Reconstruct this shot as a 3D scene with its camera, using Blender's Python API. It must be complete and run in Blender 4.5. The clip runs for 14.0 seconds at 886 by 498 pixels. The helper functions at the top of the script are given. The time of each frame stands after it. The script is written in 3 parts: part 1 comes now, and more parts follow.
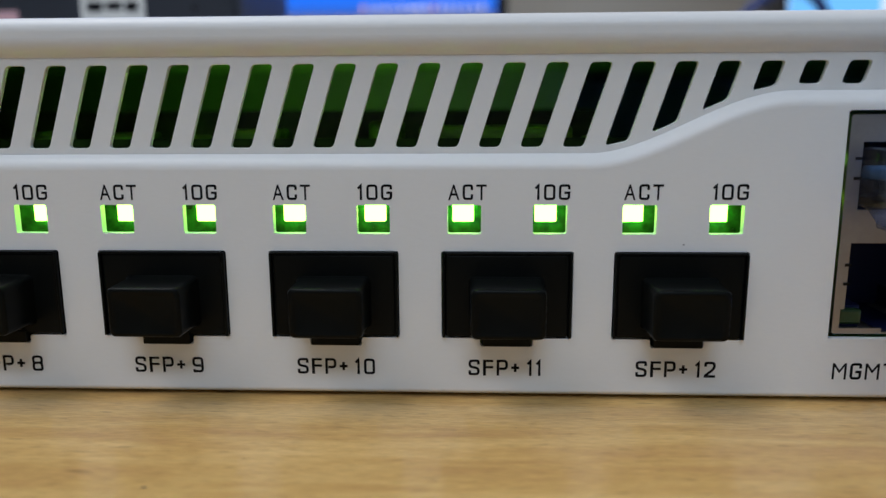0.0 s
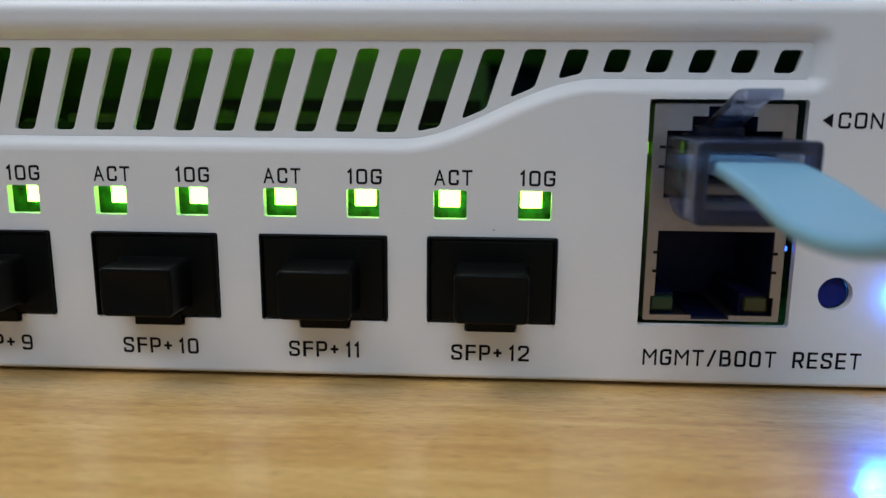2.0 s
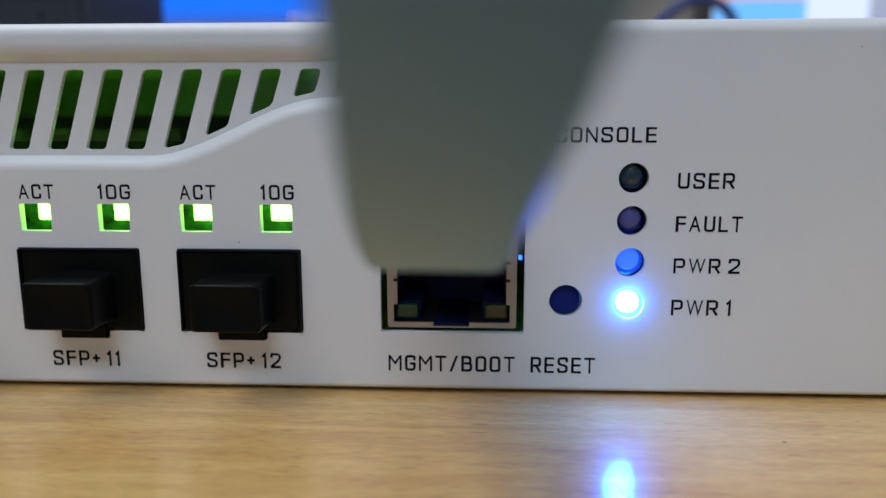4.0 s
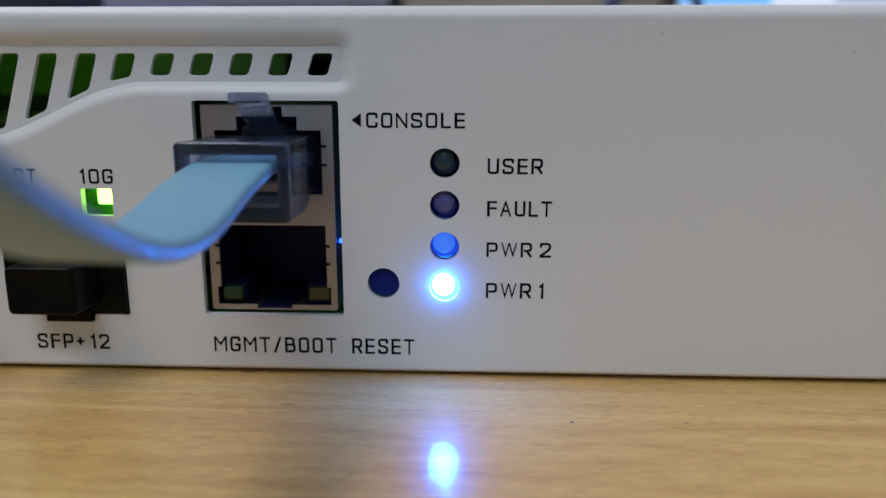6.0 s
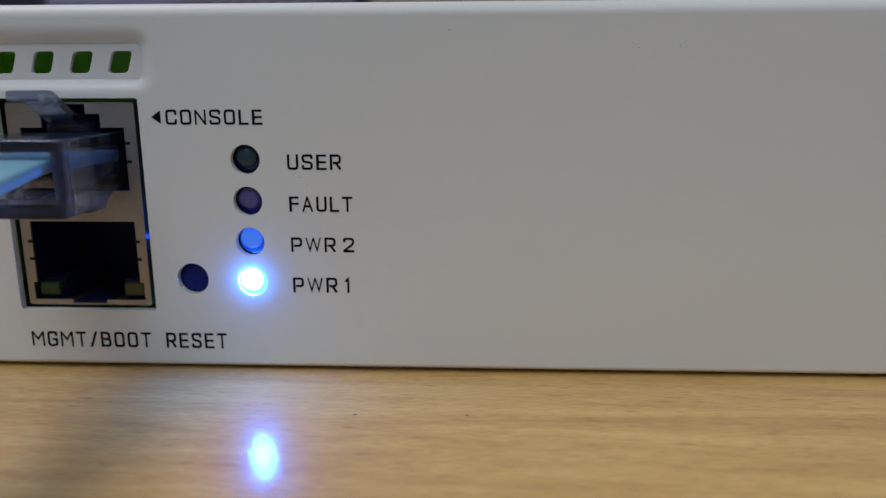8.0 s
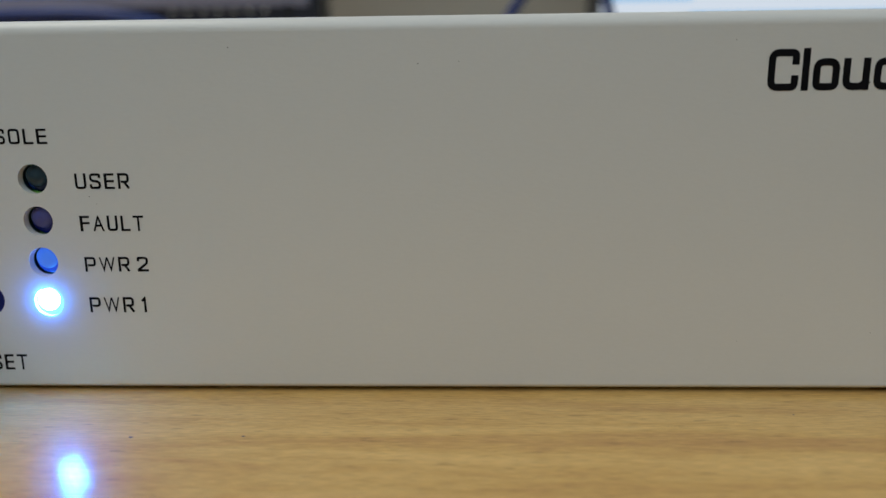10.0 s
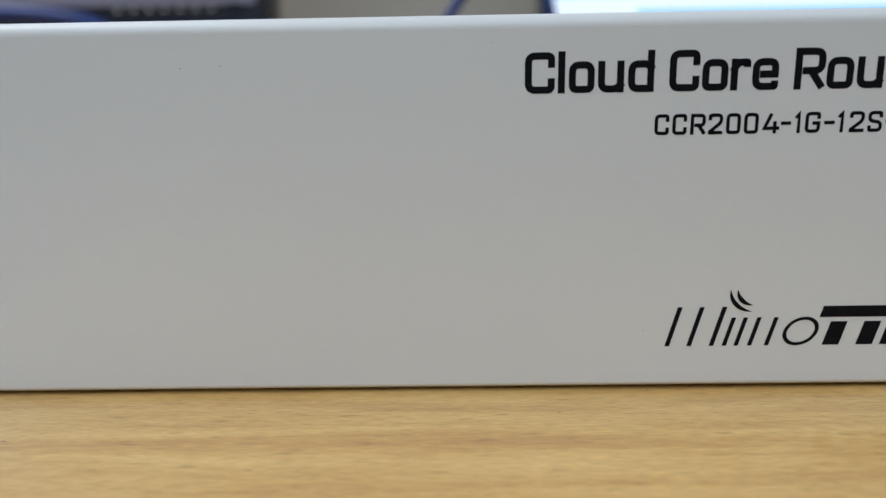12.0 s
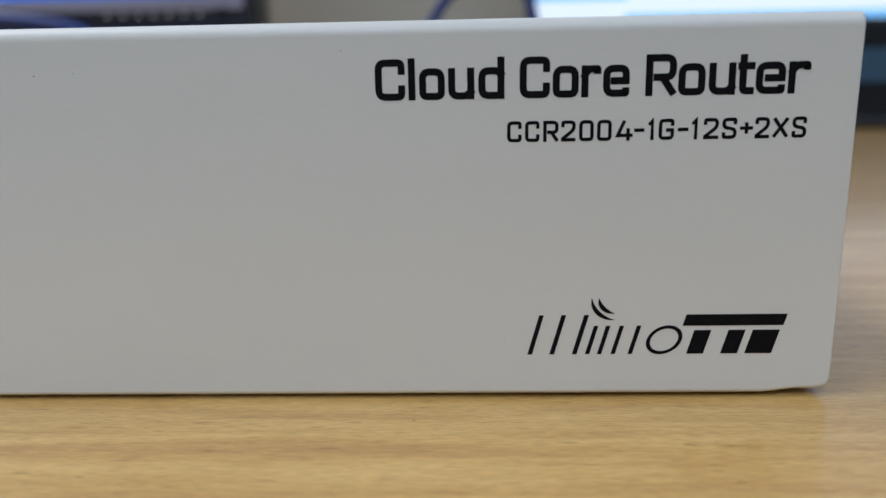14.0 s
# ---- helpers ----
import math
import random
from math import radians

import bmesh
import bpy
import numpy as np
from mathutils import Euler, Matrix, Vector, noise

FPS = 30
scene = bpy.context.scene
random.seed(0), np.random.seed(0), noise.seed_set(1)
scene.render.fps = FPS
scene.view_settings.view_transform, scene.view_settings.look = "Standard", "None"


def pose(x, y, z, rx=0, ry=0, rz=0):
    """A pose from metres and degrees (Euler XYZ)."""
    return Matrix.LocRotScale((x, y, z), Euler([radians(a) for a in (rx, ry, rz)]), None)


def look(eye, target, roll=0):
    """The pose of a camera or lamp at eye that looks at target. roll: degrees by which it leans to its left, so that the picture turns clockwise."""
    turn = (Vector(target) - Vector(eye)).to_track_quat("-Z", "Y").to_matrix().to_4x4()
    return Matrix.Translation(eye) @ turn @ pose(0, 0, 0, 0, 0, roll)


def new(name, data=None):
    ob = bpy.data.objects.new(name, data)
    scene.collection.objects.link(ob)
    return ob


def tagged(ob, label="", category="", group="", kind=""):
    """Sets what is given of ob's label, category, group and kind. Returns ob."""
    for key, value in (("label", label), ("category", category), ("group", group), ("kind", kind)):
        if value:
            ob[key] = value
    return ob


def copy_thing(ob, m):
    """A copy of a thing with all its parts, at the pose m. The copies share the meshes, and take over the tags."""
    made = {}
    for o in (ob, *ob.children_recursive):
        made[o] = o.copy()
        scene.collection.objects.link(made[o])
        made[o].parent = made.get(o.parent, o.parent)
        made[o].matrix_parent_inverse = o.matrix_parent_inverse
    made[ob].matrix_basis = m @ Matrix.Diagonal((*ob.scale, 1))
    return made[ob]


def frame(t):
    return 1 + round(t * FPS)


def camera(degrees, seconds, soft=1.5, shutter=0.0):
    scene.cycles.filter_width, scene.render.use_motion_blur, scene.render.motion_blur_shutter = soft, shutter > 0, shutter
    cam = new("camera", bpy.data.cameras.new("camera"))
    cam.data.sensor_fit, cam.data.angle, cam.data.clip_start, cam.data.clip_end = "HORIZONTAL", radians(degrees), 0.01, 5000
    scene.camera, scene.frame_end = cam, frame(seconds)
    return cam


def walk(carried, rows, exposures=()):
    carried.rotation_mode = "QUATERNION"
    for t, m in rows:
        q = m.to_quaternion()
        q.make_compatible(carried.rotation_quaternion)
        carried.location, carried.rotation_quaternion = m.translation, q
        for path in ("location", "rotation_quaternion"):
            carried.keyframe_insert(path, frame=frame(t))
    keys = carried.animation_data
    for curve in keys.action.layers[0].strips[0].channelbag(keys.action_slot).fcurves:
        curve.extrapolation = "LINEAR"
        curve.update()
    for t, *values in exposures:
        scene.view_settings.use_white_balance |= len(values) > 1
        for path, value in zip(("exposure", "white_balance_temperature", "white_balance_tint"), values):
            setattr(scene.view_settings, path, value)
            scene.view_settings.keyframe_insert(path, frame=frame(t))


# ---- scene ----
cam = camera(61.6, 14.0, soft=1.4)

MM = 0.001

PATH = [
    (0, (-205.782, -83.339, 34.095), (-205.868, -81.376, 33.717), -0.3),
    (0.5, (-200.045, -83.839, 32.852), (-200.144, -81.876, 32.483), -0.2),
    (1, (-193.691, -83.933, 33.263), (-193.79, -81.967, 32.914), -0.4),
    (1.5, (-189.113, -83.811, 33.423), (-189.195, -81.844, 33.071), -0.1),
    (2, (-183.948, -84.158, 32.784), (-184.045, -82.198, 32.4), 0.4),
    (2.5, (-178.482, -84.411, 33.447), (-178.566, -82.449, 33.068), 0.3),
    (3, (-169.563, -84.949, 34.302), (-169.643, -82.988, 33.922), 0.1),
    (3.5, (-161.123, -85.948, 33.502), (-161.221, -83.981, 33.152), -0.1),
    (6, (-132.495, -86.292, 35.204), (-132.579, -84.341, 34.774), 0.1),
    (6.5, (-128.477, -85.508, 35.48), (-128.565, -83.555, 35.057), 0.1),
    (7, (-122.148, -85.678, 36.102), (-122.221, -83.725, 35.678), -0.1),
    (7.5, (-116.009, -85.725, 35.483), (-116.096, -83.776, 35.046), 0.0),
    (8, (-108.684, -86.193, 35.447), (-108.777, -84.245, 35.002), -0.2),
    (10.5, (-76.99, -83.965, 37.32), (-77.056, -82.016, 36.873), -0.8),
    (11, (-68.101, -85.729, 36.203), (-68.16, -83.782, 35.749), -1.0),
    (11.5, (-65.547, -84.668, 36.568), (-65.561, -82.724, 36.099), -0.6),
    (12, (-60.737, -84.232, 37.628), (-60.772, -82.285, 37.172), -1.0),
    (12.5, (-54.031, -83.037, 38.871), (-54.087, -81.093, 38.403), -1.1),
    (13, (-49.832, -82.605, 38.447), (-49.872, -80.659, 37.987), -1.0),
    (13.5, (-44.194, -83.16, 38.265), (-44.251, -81.216, 37.801), -1.0),
    (14, (-42.77, -83.503, 37.622), (-42.84, -81.554, 37.177), -1.1),
]
EXPOSURES = [(0, 0.13, 5580, 12), (1.75, 0.15, 5660, 13), (3.5, 0.14, 5500, 14), (6.5, -0.10, 5770, 13), (8, -0.17, 5860, 12), (10.5, -0.22, 6200, 4), (11, -0.18, 6120, 4), (11.5, 0.29, 5640, 8), (12, 0.33, 5600, 8), (12.5, 0.29, 5600, 9), (14, 0.2, 5620, 9)]
walk(cam, [(t, look(Vector(eye) * MM, Vector(target) * MM, roll)) for t, eye, target, roll in PATH], EXPOSURES)
cam.data.dof.use_dof, cam.data.dof.focus_distance, cam.data.dof.aperture_fstop = True, 0.086, 16.0

# ---------------------------------------------------------------- light
world = bpy.data.worlds.new("room_air")
world.use_nodes = True
world.node_tree.nodes["Background"].inputs["Color"].default_value = (0.9, 0.95, 1.0, 1)
world.node_tree.nodes["Background"].inputs["Strength"].default_value = 0.02
scene.world = world


def assumed_ceiling_lamp(x, y, watts, sx, sy, colour):
    data = bpy.data.lights.new("assumed_ceiling_light", "AREA")
    data.shape, data.size, data.size_y, data.energy, data.color = "RECTANGLE", sx, sy, watts, colour
    ob = new("assumed_ceiling_light", data)
    ob.matrix_world = pose(x, y, 1.93)
    return ob


assumed_ceiling_lamp(-1.10, -0.10, 25.5, 0.9, 1.5, (1.0, 0.93, 0.82))
# two cool lamps added as fill for the front panel, none known there
assumed_ceiling_lamp(-0.20, -1.75, 20.5, 1.2, 0.6, (0.84, 0.93, 0.96))
assumed_ceiling_lamp(1.30, -0.9, 4, 0.3, 1.2, (0.85, 0.94, 1.0))


# ---------------------------------------------------------------- materials
def material(name, colour, rough=0.5, metal=0.0, vary=0.06, scale=40.0, grain=0.0, grain_scale=2500.0, stretch=(1, 1, 1), rough_vary=0.06, coat=0.0, spec=0.5):
    """Principled surface whose colour and gloss vary at two scales, with a fine grain in relief."""
    m = bpy.data.materials.new(name)
    m.use_nodes = True
    nt = m.node_tree
    b = nt.nodes["Principled BSDF"]
    tc = nt.nodes.new("ShaderNodeTexCoord")
    mp = nt.nodes.new("ShaderNodeMapping")
    mp.inputs["Scale"].default_value = stretch
    nt.links.new(tc.outputs["Object"], mp.inputs["Vector"])
    big = nt.nodes.new("ShaderNodeTexNoise")
    big.inputs["Scale"].default_value, big.inputs["Detail"].default_value = scale, 4
    nt.links.new(mp.outputs["Vector"], big.inputs["Vector"])
    fine = nt.nodes.new("ShaderNodeTexNoise")
    fine.inputs["Scale"].default_value, fine.inputs["Detail"].default_value = grain_scale, 3
    nt.links.new(mp.outputs["Vector"], fine.inputs["Vector"])
    add = nt.nodes.new("ShaderNodeMath")
    add.operation = "MULTIPLY_ADD"
    add.inputs[1].default_value = 0.35
    nt.links.new(fine.outputs["Fac"], add.inputs[0])
    nt.links.new(big.outputs["Fac"], add.inputs[2])
    ramp = nt.nodes.new("ShaderNodeMapRange")
    ramp.inputs["From Min"].default_value, ramp.inputs["From Max"].default_value = 0.4, 0.95
    ramp.inputs["To Min"].default_value, ramp.inputs["To Max"].default_value = 1 - vary, 1 + vary
    nt.links.new(add.outputs[0], ramp.inputs["Value"])
    mul = nt.nodes.new("ShaderNodeVectorMath")
    mul.operation = "SCALE"
    mul.inputs[0].default_value = colour
    nt.links.new(ramp.outputs[0], mul.inputs["Scale"])
    nt.links.new(mul.outputs[0], b.inputs["Base Color"])
    rr = nt.nodes.new("ShaderNodeMapRange")
    rr.inputs["To Min"].default_value, rr.inputs["To Max"].default_value = max(0.02, rough - rough_vary), rough + rough_vary
    nt.links.new(big.outputs["Fac"], rr.inputs["Value"])
    nt.links.new(rr.outputs[0], b.inputs["Roughness"])
    b.inputs["Metallic"].default_value = metal
    b.inputs["Coat Weight"].default_value = coat
    b.inputs["Specular IOR Level"].default_value = spec
    if grain:
        bump = nt.nodes.new("ShaderNodeBump")
        bump.inputs["Strength"].default_value, bump.inputs["Distance"].default_value = grain, 0.00005
        nt.links.new(fine.outputs["Fac"], bump.inputs["Height"])
        nt.links.new(bump.outputs["Normal"], b.inputs["Normal"])
    return m


def glowing(name, colour, strength, base=(0.1, 0.1, 0.1)):
    m = bpy.data.materials.new(name)
    m.use_nodes = True
    b = m.node_tree.nodes["Principled BSDF"]
    b.inputs["Base Color"].default_value = (*base, 1)
    b.inputs["Emission Color"].default_value = (*colour, 1)
    b.inputs["Emission Strength"].default_value = strength
    b.inputs["Roughness"].default_value = 0.25
    return m


def clear(name, colour, rough=0.05, thin=0.5, milkiness=0.015):
    """Clear moulded plastic: glass that lets part of the light straight through."""
    m = bpy.data.materials.new(name)
    m.use_nodes = True
    nt = m.node_tree
    b = nt.nodes["Principled BSDF"]
    b.inputs["Base Color"].default_value = (*colour, 1)
    b.inputs["Transmission Weight"].default_value = 1.0
    b.inputs["Roughness"].default_value = rough
    b.inputs["IOR"].default_value = 1.45
    t = nt.nodes.new("ShaderNodeBsdfTransparent")
    t.inputs["Color"].default_value = (*colour, 1)
    mix = nt.nodes.new("ShaderNodeMixShader")
    mix.inputs["Fac"].default_value = thin
    nt.links.new(b.outputs["BSDF"], mix.inputs[1])
    nt.links.new(t.outputs["BSDF"], mix.inputs[2])
    milk = nt.nodes.new("ShaderNodeBsdfPrincipled")
    milk.inputs["Base Color"].default_value, milk.inputs["Roughness"].default_value = (0.62, 0.63, 0.72, 1), 0.3
    haze = nt.nodes.new("ShaderNodeMixShader")
    haze.inputs["Fac"].default_value = milkiness
    nt.links.new(mix.outputs["Shader"], haze.inputs[1])
    nt.links.new(milk.outputs["BSDF"], haze.inputs[2])
    nt.links.new(haze.outputs["Shader"], nt.nodes["Material Output"].inputs["Surface"])
    return m


def wood(name):
    """Light oak laminate: long grain lines along x, short darker pores, satin lacquer."""
    m = bpy.data.materials.new(name)
    m.use_nodes = True
    nt = m.node_tree
    b = nt.nodes["Principled BSDF"]
    tc = nt.nodes.new("ShaderNodeTexCoord")

    def layer(sx, sy, scale, detail, distort=0.0):
        mp = nt.nodes.new("ShaderNodeMapping")
        mp.inputs["Scale"].default_value, mp.inputs["Rotation"].default_value = (sx, sy, sy), (0, 0, radians(2.0))
        nt.links.new(tc.outputs["Object"], mp.inputs["Vector"])
        n = nt.nodes.new("ShaderNodeTexNoise")
        n.inputs["Scale"].default_value, n.inputs["Detail"].default_value, n.inputs["Distortion"].default_value = scale, detail, distort
        nt.links.new(mp.outputs["Vector"], n.inputs["Vector"])
        return n

    bands = layer(0.09, 1.0, 260, 5, 0.9)
    lines = layer(0.16, 1.0, 900, 7, 0.6)
    pores = layer(0.16, 1.0, 1500, 2)
    stains = layer(0.5, 1.0, 30, 4)
    fibre = layer(0.12, 1.0, 4200, 2)
    ramp = nt.nodes.new("ShaderNodeValToRGB")
    ramp.color_ramp.elements[0].position, ramp.color_ramp.elements[0].color = 0.28, (0.50, 0.28, 0.098, 1)
    ramp.color_ramp.elements[1].position, ramp.color_ramp.elements[1].color = 0.70, (0.73, 0.485, 0.182, 1)
    mid = ramp.color_ramp.elements.new(0.48)
    mid.color = (0.615, 0.38, 0.125, 1)
    mix = nt.nodes.new("ShaderNodeMath")
    mix.operation = "MULTIPLY_ADD"
    mix.inputs[1].default_value = 0.36
    nt.links.new(lines.outputs["Fac"], mix.inputs[0])
    half = nt.nodes.new("ShaderNodeMath")
    half.operation = "MULTIPLY_ADD"
    half.inputs[1].default_value, half.inputs[2].default_value = 0.76, -0.045
    nt.links.new(bands.outputs["Fac"], half.inputs[0])
    nt.links.new(half.outputs[0], mix.inputs[2])
    nt.links.new(mix.outputs[0], ramp.inputs["Fac"])
    pr = nt.nodes.new("ShaderNodeMapRange")
    pr.inputs["From Min"].default_value, pr.inputs["From Max"].default_value = 0.29, 0.36
    pr.inputs["To Min"].default_value, pr.inputs["To Max"].default_value = 0.74, 1.0
    nt.links.new(pores.outputs["Fac"], pr.inputs["Value"])
    st = nt.nodes.new("ShaderNodeMapRange")
    st.inputs["To Min"].default_value, st.inputs["To Max"].default_value = 0.90, 1.08
    nt.links.new(stains.outputs["Fac"], st.inputs["Value"])
    k = nt.nodes.new("ShaderNodeMath")
    k.operation = "MULTIPLY"
    nt.links.new(pr.outputs[0], k.inputs[0])
    nt.links.new(st.outputs[0], k.inputs[1])
    fb = nt.nodes.new("ShaderNodeMapRange")
    fb.inputs["From Min"].default_value, fb.inputs["From Max"].default_value = 0.3, 0.7
    fb.inputs["To Min"].default_value, fb.inputs["To Max"].default_value = 0.86, 1.14
    nt.links.new(fibre.outputs["Fac"], fb.inputs["Value"])
    kk = nt.nodes.new("ShaderNodeMath")
    kk.operation = "MULTIPLY"
    nt.links.new(k.outputs[0], kk.inputs[0])
    nt.links.new(fb.outputs[0], kk.inputs[1])
    mul = nt.nodes.new("ShaderNodeVectorMath")
    mul.operation = "SCALE"
    nt.links.new(ramp.outputs["Color"], mul.inputs[0])
    nt.links.new(kk.outputs[0], mul.inputs["Scale"])
    nt.links.new(mul.outputs[0], b.inputs["Base Color"])
    b.inputs["Roughness"].default_value = 0.09
    b.inputs["Specular IOR Level"].default_value = 0.32
    b.inputs["Coat Weight"].default_value, b.inputs["Coat Roughness"].default_value = 0.5, 0.38
    gloss = nt.nodes.new("ShaderNodeTexNoise")
    gloss.inputs["Scale"].default_value, gloss.inputs["Detail"].default_value = 2600, 1
    nt.links.new(tc.outputs["Object"], gloss.inputs["Vector"])
    bump = nt.nodes.new("ShaderNodeBump")
    bump.inputs["Strength"].default_value, bump.inputs["Distance"].default_value = 1.0, 0.000022
    nt.links.new(gloss.outputs["Fac"], bump.inputs["Height"])
    nt.links.new(bump.outputs["Normal"], b.inputs["Normal"])
    return m


WHITE = material("white_powder_coat", (0.78, 0.78, 0.785), 0.42, vary=0.025, scale=35, grain=0.25, grain_scale=2600, stretch=(0.35, 1, 1))
WOOD = wood("oak_laminate")
INK = material("black_print", (0.008, 0.008, 0.011), 0.6, vary=0.3, scale=900, spec=0.06)
BLACK = material("black_plastic", (0.0035, 0.0042, 0.004), 0.3, vary=0.2, scale=300, grain=0.1, spec=0.09)
DARK = material("dark_interior", (0.008, 0.008, 0.009), 0.6, vary=0.2, scale=120, spec=0.2)
# black jack plastic with the blue LED's spill put into its colour
NAVY = material("black_insert_with_blue_spill", (0.006, 0.010, 0.055), 0.5, vary=0.2, scale=120, spec=0.25)
STEEL = material("tinned_steel", (0.42, 0.385, 0.365), 0.42, metal=1.0, vary=0.10, scale=160, grain=0.15, grain_scale=1800)
CAGE = material("cage_metal", (0.50, 0.50, 0.48), 0.38, metal=0.8, vary=0.1, scale=120)
# stretched tone paints streaks of green glow into these two colours
BOARD = material("green_board_with_glow_streaks", (0.13, 0.20, 0.02), 0.35, vary=0.8, scale=420, stretch=(0.25, 1, 1))
BAFFLE = material("heat_sink_with_glow_streaks", (0.055, 0.055, 0.025), 0.35, vary=0.9, scale=260, stretch=(0.3, 1, 1))
GUIDE = material("dark_green_light_guide", (0.022, 0.10, 0.004), 0.12, vary=0.7, scale=600, grain=0.8, grain_scale=1200)
GREEN = glowing("green_led", (0.37, 1.0, 0.06), 9.5)
# emitters added for the glow in the vents and round the jack
GREEN_BOARD = glowing("added_green_board_glow", (0.24, 1.0, 0.02), 11.0)
GREEN_FILL = glowing("added_green_front_glow", (0.30, 1.0, 0.0), 22.0)
BLUE_LEAK = glowing("blue_leak_glow", (0.03, 0.10, 1.0), 5.0)
BLUE_SIDE = glowing("added_blue_glow", (0.02, 0.06, 1.0), 1.0)
GREEN_LEAK = glowing("green_leak_glow", (0.35, 1.0, 0.02), 0.5)
GREEN_SIDE = glowing("added_green_glow", (0.42, 1.0, 0.0), 3.0)
BLUE = glowing("blue_led", (0.04, 0.22, 1.0), 400.0)
BLUE_RIM = glowing("blue_led_rim", (0.10, 0.55, 1.0), 5.0, (0.1, 0.3, 0.7))
# faint lens and ring glow in place of spill from the power light
BLUE_DIM = glowing("blue_spill_glow", (0.07, 0.22, 1.0), 0.62, (0.05, 0.14, 0.5))
BLUE_DEEP = glowing("blue_spill_glow_ring", (0.03, 0.10, 1.0), 0.4, (0.03, 0.06, 0.4))
RING_TEAL = material("blue_black_lens_ring", (0.006, 0.012, 0.05), 0.15, vary=0.1, scale=400)
# fault light's ring, tinted with blue spill from the power light
RING_VIOLET = material("lens_ring_with_blue_spill", (0.012, 0.012, 0.16), 0.15, vary=0.1, scale=400)
LENS_TEAL = material("dark_teal_lens", (0.022, 0.05, 0.075), 0.05, vary=0.1, scale=400)
# fault light's milky lens, with the same blue spill mixed in
LENS_VIOLET = material("milky_lens_with_blue_spill", (0.10, 0.10, 0.34), 0.05, vary=0.1, scale=400)
# reset button's blue is LED light from inside, put into the colour
BUTTON = material("button_with_blue_spill", (0.006, 0.014, 0.17), 0.5, vary=0.1, scale=300, spec=0.2)
LENS_GREEN = material("green_port_lens", (0.022, 0.055, 0.018), 0.3, vary=0.15, scale=500)
LENS_YELLOW = material("yellow_port_lens", (0.06, 0.058, 0.014), 0.3, vary=0.15, scale=500)
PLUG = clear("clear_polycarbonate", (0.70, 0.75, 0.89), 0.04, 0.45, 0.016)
# same clear plastic; the dark look of thick edges is tinted in
PLUG_RIM = clear("edge_darkened_polycarbonate", (0.26, 0.29, 0.42), 0.08, 0.1, 0.02)
GOLD = material("gold_contact", (0.75, 0.52, 0.2), 0.25, metal=1.0, scale=300)
CABLE = material("pale_blue_cable_jacket", (0.20, 0.41, 0.58), 0.38, vary=0.04, scale=90, grain=0.15, grain_scale=1500)
CORD = material("blue_cable_jacket", (0.012, 0.04, 0.22), 0.4, vary=0.08, scale=60)
SHELL = material("charcoal_plastic", (0.02, 0.024, 0.035), 0.35, vary=0.15, scale=40, grain=0.2)
SILVER = material("dark_grey_bezel", (0.032, 0.036, 0.055), 0.25, metal=0.3, vary=0.05, scale=50)
# the next two colours paint reflections on the monitors' lower bezels
STEELBLUE = material("blue_grey_bezel_sheen", (0.05, 0.11, 0.21), 0.3, vary=0.15, scale=12)
LAVENDER = material("lavender_bezel_sheen", (0.30, 0.30, 0.42), 0.3, vary=0.2, scale=12)
GLOSS = material("glossy_black_bezel", (0.012, 0.015, 0.022), 0.12, vary=0.1, scale=50)
PAPER = material("white_sticker", (0.72, 0.72, 0.70), 0.6, vary=0.04, scale=200)
PINK = material("pink_sticker", (0.62, 0.38, 0.42), 0.5, vary=0.06, scale=200)
PAINT = material("grey_wall_paint", (0.50, 0.485, 0.45), 0.8, vary=0.03, scale=6, grain=0.2, grain_scale=300)
CEIL = material("white_ceiling_paint", (0.75, 0.75, 0.73), 0.9, vary=0.03, scale=5)
FLOOR = material("dark_grey_floor_tile", (0.09, 0.085, 0.085), 0.4, vary=0.1, scale=8)
LEG = material("grey_desk_leg_paint", (0.2, 0.2, 0.21), 0.4, vary=0.05, scale=40)
SCREEN_BLUE = glowing("blue_wallpaper_on_screen", (0.02, 0.17, 0.85), 1.0, (0.01, 0.01, 0.01))
SCREEN_BAR = glowing("taskbar_on_screen", (0.035, 0.15, 0.66), 0.9, (0.01, 0.01, 0.01))
SCREEN_ICON = glowing("icons_on_screen", (0.75, 0.72, 0.9), 0.9, (0.01, 0.01, 0.01))
SCREEN_WARM = glowing("orange_icon_on_screen", (1.0, 0.5, 0.25), 0.9, (0.01, 0.01, 0.01))
SCREEN_WHITE = glowing("white_window_on_screen", (0.86, 0.90, 1.0), 0.9, (0.01, 0.01, 0.01))
SCREEN_SKY = glowing("sky_blue_window_on_screen", (0.22, 0.58, 1.0), 0.9, (0.01, 0.01, 0.01))
SCREEN_GREY = glowing("pale_grey_window_on_screen", (0.62, 0.64, 0.74), 0.6, (0.01, 0.01, 0.01))
SCREEN_ORANGE = glowing("orange_stripe_on_screen", (1.0, 0.38, 0.2), 0.85, (0.01, 0.01, 0.01))


# ---------------------------------------------------------------- mesh tools (millimetres in, metres out)
def empty(name, x=0, y=0, z=0):
    ob = new(name)
    ob.empty_display_size = 0.01
    ob.location = (x * MM, y * MM, z * MM)
    bpy.context.view_layer.update()
    return ob


